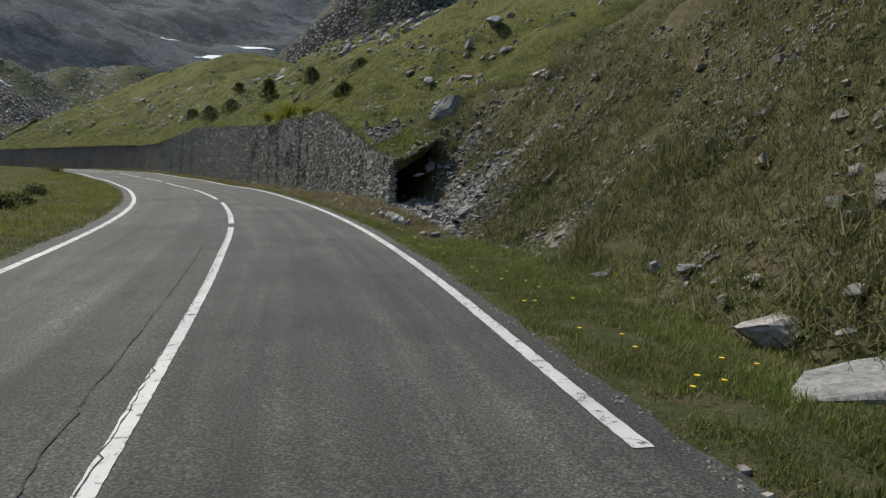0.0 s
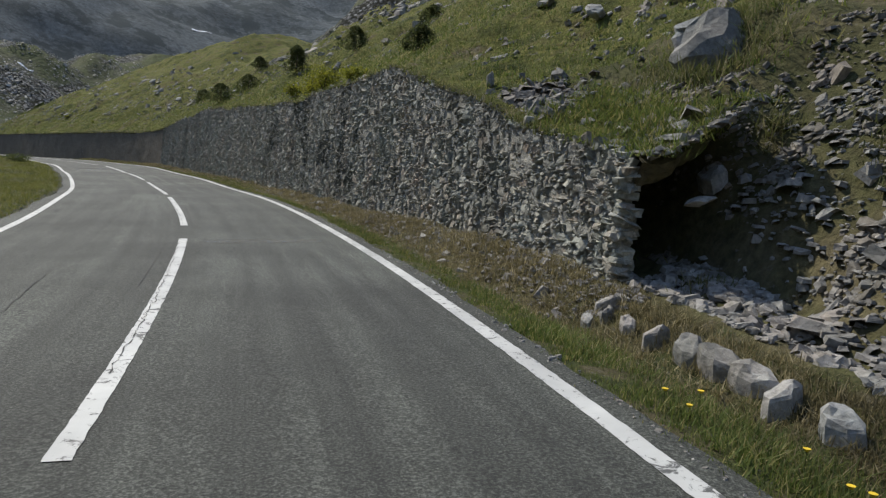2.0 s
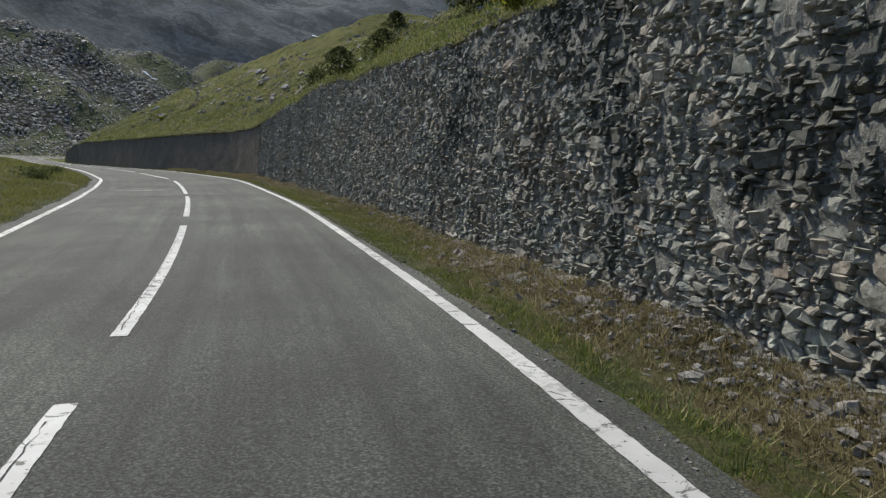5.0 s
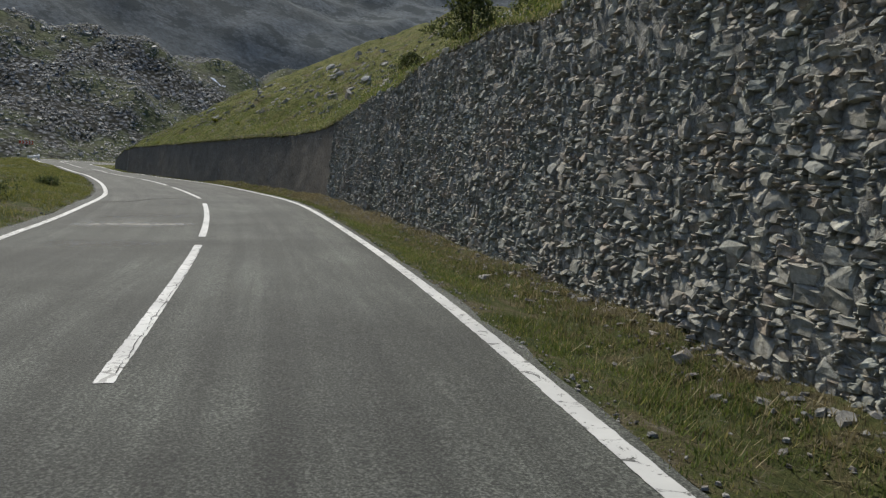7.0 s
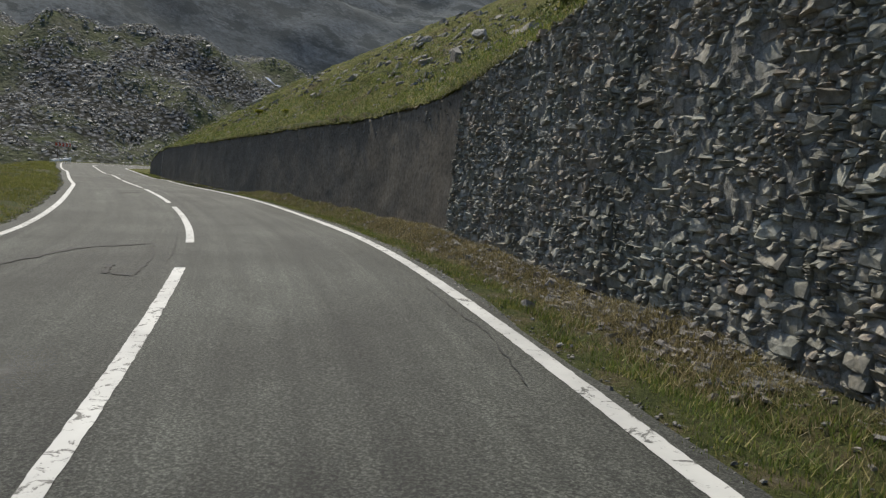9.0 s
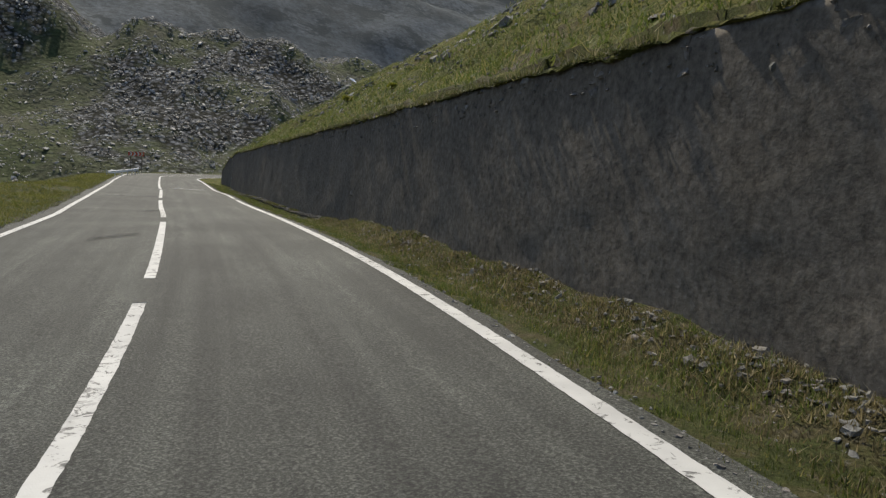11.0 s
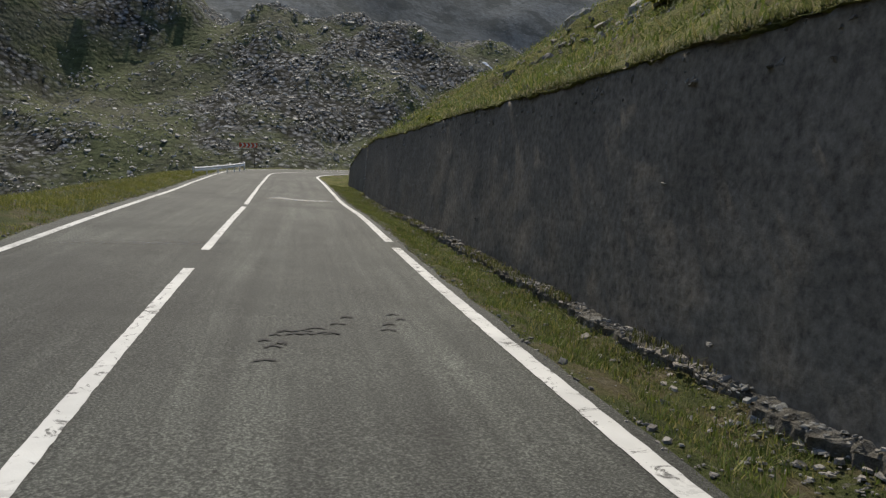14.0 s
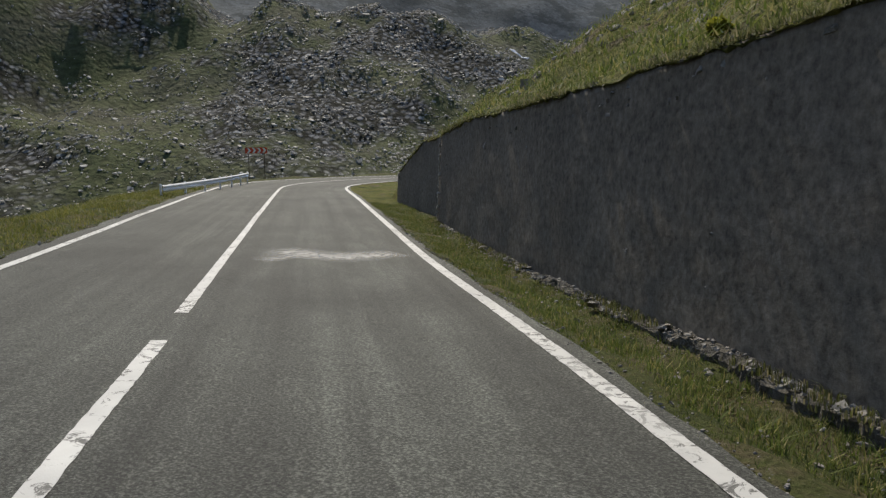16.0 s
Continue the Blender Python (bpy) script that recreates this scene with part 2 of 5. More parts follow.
# carried straight on behind the first point
_back = np.arange(-60, -4.0, STEP)
LINE = np.concatenate([np.stack([LINE[0, 0] + np.sin(TURN[0]) * (-4.0 - _back), LINE[0, 1] - np.cos(TURN[0]) * (-4.0 - _back)], 1), LINE])
TURN = np.concatenate([np.full(len(_back), TURN[0]), TURN])
ALONG = np.concatenate([_back, ALONG])


def catmull(x, first, step, values):
    v = np.concatenate([[2 * values[0] - values[1]], values, [2 * values[-1] - values[-2]]])
    u = np.clip((np.asarray(x, float) - first) / step, 0, len(values) - 1.001)
    i = u.astype(int)
    f = u - i
    a, b, c, d = v[i], v[i + 1], v[i + 2], v[np.minimum(i + 3, len(v) - 1)]
    return b + 0.5 * f * (c - a + f * (2 * a - 5 * b + 4 * c - d + f * (3 * (b - c) + d - a)))


def road_z(s, lat):
    return catmull(s, -4.0, 7.9545, HEIGHTS) + np.interp(s, -4.0 + 19.444 * np.arange(10), CROSSFALL) * np.clip(lat, -7, 3)


def lane_right(s):
    return np.interp(s, -4.0 + 15.909 * np.arange(12), LANE_RIGHT)


def road_width(s):
    return lane_right(s) + np.interp(s, -4.0 + 15.909 * np.arange(12), LANE_LEFT)


def site(s, lat, h=0.0):
    """World points at s metres along the right edge line, lat to its right, h over the road's plane."""
    s, lat, h = np.broadcast_arrays(np.asarray(s, float), np.asarray(lat, float), np.asarray(h, float))
    a = np.interp(s, ALONG, TURN)
    x = np.interp(s, ALONG, LINE[:, 0]) + lat * np.cos(a)
    y = np.interp(s, ALONG, LINE[:, 1]) + lat * np.sin(a)
    return np.stack([x, y, road_z(s, lat) + h], -1)


def foot(xy):
    """s and lat of world points."""
    out_s, out_l = np.empty(len(xy)), np.empty(len(xy))
    for i in range(0, len(xy), 20000):
        p = xy[i:i + 20000]
        d = (p[:, None, 0] - LINE[None, :, 0]) ** 2 + (p[:, None, 1] - LINE[None, :, 1]) ** 2
        j = d.argmin(1)
        o = p - LINE[j]
        along = -o[:, 0] * np.sin(TURN[j]) + o[:, 1] * np.cos(TURN[j])
        out_s[i:i + 20000] = ALONG[j] + np.clip(along, -0.5, 0.5)
        out_l[i:i + 20000] = np.sign(o[:, 0] * np.cos(TURN[j]) + o[:, 1] * np.sin(TURN[j])) * np.sqrt(d[np.arange(len(p)), j])
    return out_s, out_l


_rng = np.random.default_rng(7)
_table = _rng.random((256, 256))


def value_noise(x, y):
    i, j = np.floor(x).astype(int), np.floor(y).astype(int)
    f, g = x - i, y - j
    f, g = f * f * (3 - 2 * f), g * g * (3 - 2 * g)
    a, b = _table[i % 256, j % 256], _table[(i + 1) % 256, j % 256]
    c, d = _table[i % 256, (j + 1) % 256], _table[(i + 1) % 256, (j + 1) % 256]
    return (a + (b - a) * f) * (1 - g) + (c + (d - c) * f) * g - 0.5


def rough(x, y, size, octaves=4, gain=0.5):
    out, amp = 0.0, 1.0
    for k in range(octaves):
        out = out + amp * value_noise(x / size + 17.3 * k, y / size + 9.1 * k)
        size, amp = size / 2.1, amp * gain
    return out


# ---- the lie of the land ----
WALL_START, WALL_END = 20.8, 131.0


def wall_lat(s):
    return np.interp(s, [0, 60, 66, 72, 80, 123.1, 123.25, 129, 132], [1.72, 1.72, 1.62, 1.55, 1.42, 1.42, 1.66, 1.4, 1.3])


def wall_top(s):
    top = np.interp(s, [20, 21, 24, 27, 31, 40, 48, 55, 60, 64, 67, 69.5, 72, 76, 120, 123, 126.5, 128.5, 131, 133],
                    [1.2, 1.6, 2.0, 2.6, 3.45, 3.3, 3.5, 3.65, 3.8, 3.5, 3.15, 2.85, 2.55, 2.4, 2.4, 2.2, 2.08, 1.6, 1.0, 0.5])
    return top + 0.25 * value_noise(np.asarray(s) / 2.3, np.asarray(s) * 0 + 3.3) * (np.asarray(s) < 70)


def hillside(s, lat):
    """Height over the road's plane, to the right of the edge line."""
    x, y = s, lat
    ditch = np.interp(s, [0, 15, 60, 88, 93, 108, 116, 125], [0.02, -0.1, -0.12, -0.1, -0.2, -0.2, -0.12, -0.08])
    verge = ditch * np.clip((lat - 0.3) / 0.6, 0, 1) + np.interp(s, [14, 20, 22, 27, 31, 68, 76], [0.0, 0.3, 0.4, 0.3, 0.12, 0.1, 0.1]) * np.clip((lat - 1.0) / 0.7, 0, 1)
    # open bank before the wall
    toe = 2.15 + 0.5 * np.clip((8 - s) / 10, 0, 1) + 0.5 * value_noise(s / 3.1, s * 0)
    open_bank = verge + 1.02 * np.clip(lat - toe, 0, 4.2) + 0.72 * np.clip(lat - toe - 4.2, 0, None)
    carve = 1.7 * np.clip((s - 18.6) / 1.8, 0, 1) * np.exp(-((lat - 2.38) / 0.52) ** 4)
    open_bank = np.maximum(open_bank - carve, np.minimum(verge + 0.1, open_bank))
    # bank above the wall
    back = wall_lat(s) + np.where(s > 71, 0.13, 0.3)
    above = np.where(lat > back, wall_top(s) - 0.05 + np.interp(s, [20, 24, 32, 60, 95, 130], [0.52, 0.55, 0.68, 0.7, 0.62, 0.6]) * np.clip(lat - back, 0, 11.5) + np.interp(s, [26, 44, 60, 85, 105], [0.7, 0.32, 0.06, 0.05, 0.5]) * np.clip(lat - back - 11.5, 0, 16) + np.interp(s, [18, 36, 58], [0.5, 0.2, 0.03]) * np.clip(lat - back - 27.5, 0, 110), verge)
    # a rocky step along the brow
    brow = np.clip((lat - 12.6 - 1.2 * value_noise(s / 6.0, s * 0 + 2)) / 0.9, 0, 1)
    above = above + 0.85 * brow * brow * (3 - 2 * brow) * np.interp(s, [42, 48, 64, 76], [0, 1, 1, 0]) * (0.75 + 0.9 * value_noise(s / 2.3, lat * 0))
    hollow = 1.9 * np.clip((lat - 1.88) / 0.08, 0, 1) * np.clip((3.0 - lat) / 0.35, 0, 1)
    w = np.clip((s - WALL_START - hollow) / 0.8, 0, 1)
    # the wall's end: the bank falls back to the road
    e = np.clip((s - 131.2) / 3.0, 0, 1)
    late = verge + 0.75 * np.clip(lat - 3.4, 0, 10) + 0.33 * np.clip(lat - 13.4, 0, 26)
    h = open_bank * (1 - w) + above * w
    h = h * (1 - e) + late * e
    bumps = np.clip((lat - 1.9) / 1.5, 0, 1)
    heap = 0.11 * np.clip((lat - 1.05) / 0.6, 0, 1) * np.clip(rough(s, lat, 1.6, 3) + 0.35, 0, 1) * ((s > 20.9) & (s < 70) & (lat < 1.9))
    heap = heap + np.interp(s, [66, 72, 88, 93], [0.0, 0.22, 0.2, 0.0]) * np.clip((lat - 0.8) / 0.5, 0, 1) * (lat < 1.7) * (0.8 + 0.7 * rough(s, lat, 0.7, 3))
    return h + heap + bumps * ((0.6 + 0.35 * np.clip((lat - 4) / 3, 0, 1)) * rough(s, lat, 3.7, 6, 0.58) + 0.9 * rough(s + 40, lat, 14.0, 2) * np.clip((lat - 5) / 8, 0, 1))


def valley(x, y):
    """Height of the land away from the road."""
    dx, dy = x + 51.5, y - 87.1
    u, v = -0.70 * dx + 0.714 * dy, 0.714 * dx + 0.70 * dy
    r = np.hypot(dx, dy)
    floor = -13.0 + 0.38 * np.clip(u - 80, 0, 48) + (2.0 + 0.8 * np.clip((u - 80) / 30, 0, 1)) * rough(x, y, 18.0, 6, 0.66)
    base = 128 + 0.25 * np.clip(v, 0, None) - 0.25 * np.clip(-v - 20, 0, 60) + 12 * rough(v, u, 45.0, 2)
    crest = 28.5 - 0.07 * np.clip(v, 0, 45) + 0.85 * np.clip(-v - 34, 0, 100) - 11 * np.exp(-((v + 25) / 9) ** 2) + 6 * rough(v, v * 0, 26.0, 3)
    rise = np.clip(u - base, 0, None)
    cliff = np.clip((u - 158 - 0.5 * (v + 40) + 9 * rough(x, y, 14.0, 3)) / 17, 0, 1)
    cliff = (10 * cliff * cliff * (3 - 2 * cliff) - 7 * np.clip(rise / 20, 0, 1)) * np.exp(-((v + 43 + 14 * rough(x, y, 22.0, 3)) / 19) ** 2)
    scree = np.minimum(rise * 0.46 + 0.0022 * rise ** 2, crest + 0.06 * rise)
    gully = (5.0 * rough(v * 1.6, u * 0.5, 22.0, 3) + 13 * np.exp(-((v + 80) / 13) ** 2) - 7 * np.exp(-((v - 62) / 12) ** 2)
             + 4.5 * np.abs(rough(v, u * 0.35, 17.0, 2))) * np.clip(rise / 25, 0, 1)
    # high ground all round
    ang = np.arctan2(dx, dy)
    wallr = 330 + 60 * np.sin(ang * 3 + 1.0)
    high = np.clip(r - wallr, 0, None) * (0.52 + 0.1 * np.sin(ang * 5)) + np.clip(r - wallr, 0, 120) * 0.12 * rough(x, y, 120.0, 3)
    high = high + 0.05 * np.clip(r - wallr, 0, 500) * (rough(x, y, 190.0, 6, 0.5) + 0.5 * np.abs(rough(x + 90, y, 110.0, 5, 0.5))) * 2
    # a stony spur behind the hill on the right
    spur = 95 * np.exp(-((x - 2) / 62) ** 2 - ((y - 262) / 48) ** 2) * (1 + 0.25 * rough(x, y, 30.0, 4))
    return np.maximum(floor + scree + gully + cliff + spur, np.where(r > wallr, high, -60.0))


def land(x, y):
    s, lat = foot(np.stack([x, y], 1))
    w = road_width(s)
    right = road_z(s, lat) + hillside(s, lat)
    far = valley(x, y)
    left_d = np.clip(-lat - w - 0.3, 0, None)
    near_left = road_z(s, lat) + 0.12 * np.clip(left_d / 2, 0, 1) + 0.35 * rough(x, y, 4.0, 3) * np.clip(left_d / 2, 0, 1) - np.interp(s, [60, 95, 125], [0.04, 0.1, 0.2]) * np.clip(left_d - np.interp(s, [80, 110], [5.0, 1.0]), 0, 20)
    k = np.clip((left_d - np.interp(s, [40, 75], [14, 4.5])) / 26, 0, 1)
    k = k * k * (3 - 2 * k)
    left = near_left * (1 - k) + far * k
    kr = np.clip((lat - 140) / 120, 0, 1)
    right = right * (1 - kr) + np.maximum(far, 70) * kr
    z = np.where(lat > 0, right, left)
    past = np.clip((s - 160) / 10, 0, 1)
    z = z * (1 - past) + far * past
    behind = np.clip((-45 - s) / 14, 0, 1)
    return z * (1 - behind) + far * behind, s, lat


# ---- building helpers ----


def mesh_from(name, verts, faces, material, smooth=False):
    verts, faces = np.asarray(verts, np.float32), np.asarray(faces, np.int32)
    n = faces.shape[1]
    me = bpy.data.meshes.new(name)
    me.vertices.add(len(verts))
    me.vertices.foreach_set("co", verts.ravel())
    me.loops.add(faces.size)
    me.loops.foreach_set("vertex_index", faces.ravel())
    me.polygons.add(len(faces))
    me.polygons.foreach_set("loop_start", np.arange(0, faces.size, n, dtype=np.int32))
    me.update(calc_edges=True)
    me.materials.append(material)
    me.polygons.foreach_set("use_smooth", np.full(len(faces), smooth, bool))
    me.validate()
    return me


def sheet_faces(rows, cols):
    i = np.arange(rows - 1)[:, None] * cols + np.arange(cols - 1)[None, :]
    return np.stack([i, i + 1, i + cols + 1, i + cols], -1).reshape(-1, 4)


def sheet(name, grid, material, smooth=True, flip=False):
    f = sheet_faces(grid.shape[0], grid.shape[1])
    return mesh_from(name, grid.reshape(-1, 3), f[:, ::-1] if flip else f, material, smooth)


def part(name, bm, material, parent, label=""):
    me = bpy.data.meshes.new(name)
    bm.to_mesh(me)
    bm.free()
    me.materials.append(material)
    ob = new(name, me)
    ob.parent = parent
    return tagged(ob, label)


def box(bm, size, at=(0, 0, 0), turn=None, bevel=0.0):
    m = Matrix.Translation(at) @ (turn or Matrix()) @ Matrix.Diagonal((*size, 1))
    made = bmesh.ops.create_cube(bm, size=1.0, matrix=m)["verts"]
    if bevel:
        bmesh.ops.bevel(bm, geom=list({e for v in made for e in v.link_edges}), offset=bevel, segments=2, affect="EDGES")


def strip_mesh(name, s, lats, h, material, uv=False):
    """A sheet along the road: lats is one value or array a column."""
    cols = [site(s, l, h) for l in lats]
    grid = np.stack(cols, 1)
    me = sheet(name, grid, material, True, flip=False)
    if uv:
        lay = me.uv_layers.new(name="UVMap")
        su = np.stack([np.stack([s, np.broadcast_to(l, s.shape)], -1) for l in lats], 1).reshape(-1, 2)
        idx = np.empty(len(me.loops), np.int32)
        me.loops.foreach_get("vertex_index", idx)
        lay.data.foreach_set("uv", su[idx].astype(np.float32).ravel())
    return me


# ---- ground ----
def build_ground():
    ang = np.concatenate([np.arange(-25, 75, 0.42), np.arange(75, 335, 2.6)])
    ang = np.radians(np.append(ang, 335.0))
    rad = np.concatenate([np.linspace(0.5, 12, 12), 12 * 1.024 ** np.arange(1, 211)])
    a, r = np.meshgrid(ang, rad, indexing="ij")
    x, y = -25 - np.sin(a) * r, 45 + np.cos(a) * r
    z, s, lat = land(x.ravel(), y.ravel())
    near = (s > -50) & (s < 158) & (lat > -road_width(s) - 17) & (lat < np.where(s < 135, 138, 12))
    z = np.where(near, z - 1.2 - 1.5 * (lat > 1.5), z)
    wide = (lat > -road_width(s) - 9) & (lat < 2)
    z = np.where(near & wide, np.minimum(z, road_z(s, lat) - 0.6), z)
    grid = np.stack([x, y, z.reshape(x.shape)], -1)
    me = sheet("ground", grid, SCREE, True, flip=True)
    # beyond about 285 m the ground takes the haze-tinted mountain colour
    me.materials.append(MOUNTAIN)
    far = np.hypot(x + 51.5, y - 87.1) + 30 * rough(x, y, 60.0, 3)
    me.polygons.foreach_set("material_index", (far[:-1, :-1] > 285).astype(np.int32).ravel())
    ob = new("ground", me)
    tagged(ob, "stony alpine valley ground of thin turf and scree", "ground", kind="structure")


build_ground()


def bank_sheet(name, s, lat):
    g = np.stack([site(s, l, hillside(s, np.full_like(s, l)) - 0.012 + (0.05 * value_noise(s / 0.3, s * 0 + l / 0.3) if l > 0.25 else 0)) for l in lat], 1)
    me = sheet(name, g, HILL, True, flip=False)
    me.materials.append(DRY_HILL)
    me.materials.append(VERGE)
    fs, fl = (s[:-1, None] + 0 * lat[None, :-1]).ravel(), (lat[None, :-1] + 0 * s[:-1, None]).ravel()
    kind = np.where(fs + 5 * rough(fs, fl, 5.0, 3) < 22.5, 1, 0)
    kind = np.where((fl < 1.75 + 0.5 * rough(fs, fl, 1.5, 2)) & (fs < 130), 2, kind)
    kind = np.where((fl > 0.72 + 0.4 * rough(fs, fl, 0.9, 2)) & (fl < 2.2) & (fs > 19) & (fs < 72) & ((fs < 44) | (fs > 63)), 1, kind)
    me.polygons.foreach_set("material_index", kind.astype(np.int32))
    tagged(new(name, me), "steep hillside of turf, earth and broken slate", "hillside", kind="structure")


def build_banks():
    near = np.concatenate([np.arange(0.12, 2.6, 0.09), np.arange(2.6, 9, 0.22), np.arange(9, 15, 0.45)])
    bank_sheet("hillside", np.arange(-48, 136.01, 0.3), np.concatenate([near, np.linspace(15, 34, 20), np.linspace(38, 150, 22)]))
    bank_sheet("hillside", np.arange(136.0, 158, 0.3), near[near < 13.5])
    s = np.arange(-48, 158, 0.3)
    d = np.concatenate([np.arange(0.0, 3, 0.15), np.arange(3, 18.1, 0.6)])
    w = road_width(s)
    pts = []
    for k in d:
        p = site(s, -w - 0.36 - k, 0)
        z, _, _ = land(p[:, 0], p[:, 1])
        p[:, 2] = np.where(k < 0.2, p[:, 2] - 0.012, z + 0.03 * value_noise(s / 0.4, s * 0 + k / 0.4))
        pts.append(p)
    ob = new("verge", sheet("verge", np.stack(pts, 1), VERGE, True, flip=True))
    tagged(ob, "grassy verge on the valley side of the road", "verge", kind="structure")


build_banks()


def build_road():
    s = np.arange(-48, 168, 0.5)
    w = road_width(s)
    edge_r = np.interp(s, [0, 36, 45, 62, 75, 95], [0.22, 0.24, 0.13, 0.14, 0.22, 0.16]) + 0.1 * value_noise(s / 0.6, s * 0 + 5)
    edge_l = 0.36 + 0.16 * value_noise(s / 0.7, s * 0 + 9)
    lats = [edge_r] + [-(w) * k / 10 for k in range(0, 11)] + [-w - edge_l]
    ob = new("road", strip_mesh("road", s, lats, 0.0, ASPHALT, uv=True))
    tagged(ob, "worn grey asphalt mountain road with two lanes", "road", kind="structure")


build_road()

GAPS = [(16.45, 17.45), (26.4, 28.6), (37.2, 38.8), (47.9, 49.8), (57.45, 58.8), (67.5, 70.3), (79.0, 80.5), (88.9, 90.45), (99.7, 101.4), (110.4, 111.5)]


def marking(name, first, last, mid, width, seed, label):
    s = np.unique(np.append(np.arange(first, last, 0.06), last))
    c = mid(s)
    width = width * np.interp(s, [4, 12, 20], [0.78, 0.82, 0.95])
    a = c + width / 2 + 0.01 * value_noise(s / 0.07, s * 0 + seed)
    b = c - width / 2 + 0.01 * value_noise(s / 0.07, s * 0 + seed + 40)
    ob = new(name, strip_mesh(name, s, [a, (a + b) / 2, b], 0.005, PAINT))
    tagged(ob, label, "road marking", "centre line dashes" if "dash" in name else "", kind="structure")


def build_markings():
    for first, last in ((-48, 1.2), (3.4, 102.35), (103.2, 160)):
        marking("edge_line", first, last, lambda s: np.interp(s, [4, 8, 25, 60, 80, 95, 105], [-0.055, -0.02, -0.04, -0.04, 0.0, -0.01, -0.045]), 0.15, 3, "worn white edge line painted beside the hillside verge")
    marking("edge_line", -48, 160, lambda s: -road_width(s), 0.145, 11, "worn white edge line painted beside the valley verge")
    ends = [-48] + [v for g in GAPS for v in g] + [160]
    for k in range(0, len(ends), 2):
        marking("centre_dash", ends[k], ends[k + 1], lambda s: -lane_right(s) + np.interp(s, [95, 105], [0.0, 0.03]), 0.13, 20 + k, "cracked white centre line dash painted on asphalt")


build_markings()


# ---- stones ----
def stone_shape(seed):
    """A rough hewn block in a unit box: y runs from its bed (0) to its face (1)."""
    g = np.random.default_rng(seed)
    q = []
    for cx, cz in ((-1, -1), (0, -1), (1, -1), (1, 0), (1, 1), (0, 1), (-1, 1), (-1, 0)):
        corner = cx and cz
        k = g.uniform(0.8, 1.08, 2) if corner else g.uniform(0.88, 1.1, 2)
        q.append((0.5 * cx * k[0] + (0 if cx else g.uniform(-0.2, 0.2)), 0.5 * cz * k[1] + (0 if cz else g.uniform(-0.2, 0.2))))
    q = np.array(q)
    n = len(q)
    slope = g.normal(0, 0.8, 2) + np.array([0.0, -0.35])
    lift = lambda p: p @ slope
    bed = np.stack([q[:, 0], np.full(n, -1.0), q[:, 1]], 1)
    rim = np.stack([q[:, 0] * 0.98, 0.45 + lift(q) + g.uniform(-0.2, 0.2, n), q[:, 1] * 0.98], 1)
    t = q * g.uniform(0.62, 0.92, (n, 1))
    cap = np.stack([t[:, 0], 0.85 + lift(t) + g.uniform(-0.2, 0.2, n), t[:, 1]], 1)
    mid = np.array([(g.uniform(-0.15, 0.15), 0.9 + g.uniform(-0.2, 0.2), g.uniform(-0.15, 0.15))])
    v = np.concatenate([bed, rim, cap, mid])
    f = []
    for i in range(n):
        j = (i + 1) % n
        for lo in (0, n):
            f += [(lo + i, lo + n + j, lo + j), (lo + i, lo + n + i, lo + n + j)]
        f.append((2 * n + i, 3 * n, 2 * n + j))
    return v, np.array(f)


def rock_shape(seed, flat=0.55, fine=False):
    """A broken slab of rock about one metre across, resting on z = 0."""
    g = np.random.default_rng(seed)
    bm = bmesh.new()
    bmesh.ops.create_icosphere(bm, subdivisions=3 if fine else 1, radius=0.5)
    v = np.array([tuple(p.co) for p in bm.verts])
    f = np.array([[q.index for q in p.verts] for p in bm.faces])
    bm.free()
    # planes cut off the ball leave facets
    for _ in range(11):
        n = g.normal(size=3)
        n /= np.linalg.norm(n)
        d = g.uniform(0.18, 0.38)
        over = np.clip(v @ n - d, 0, None)
        v = v - over[:, None] * n[None]
    v[:, :2] *= g.uniform(0.85, 1.2, 2)
    v[:, 2] *= flat * g.uniform(0.8, 1.25)
    v += g.normal(size=v.shape) * (0.012 if fine else 0.03)
    v[:, 2] -= v[:, 2].min() + 0.12 * flat
    return v, f


def slab_shape(seed):
    """A flat broken slab about one metre across with split edges, resting on z = 0."""
    g = np.random.default_rng(seed)
    n = 9
    a = np.linspace(0, 2 * math.pi, n, endpoint=False) + g.uniform(-0.25, 0.25, n)
    r = 0.5 * g.uniform(0.72, 1.1, n)
    rings = []
    for z, k in ((-0.4, 1.02), (0.1, 1.0), (0.42, 0.97), (0.58, 0.86), (0.7, 0.55)):
        rr = r * k * g.uniform(0.93, 1.06, n)
        rings.append(np.stack([np.cos(a) * rr, np.sin(a) * rr * 0.8, z + 0.16 * np.cos(a + 0.6) + g.normal(0, 0.05, n)], 1))
    v = np.concatenate(rings + [np.array([[0.05, 0.0, 0.74]])])
    f = []
    for k in range(len(rings) - 1):
        for i in range(n):
            j = (i + 1) % n
            f += [(k * n + i, k * n + j, k * n + n + j), (k * n + i, k * n + n + j, k * n + n + i)]
    last = (len(rings) - 1) * n
    f += [(last + i, last + (i + 1) % n, len(v) - 1) for i in range(n)]
    return v, np.array(f)


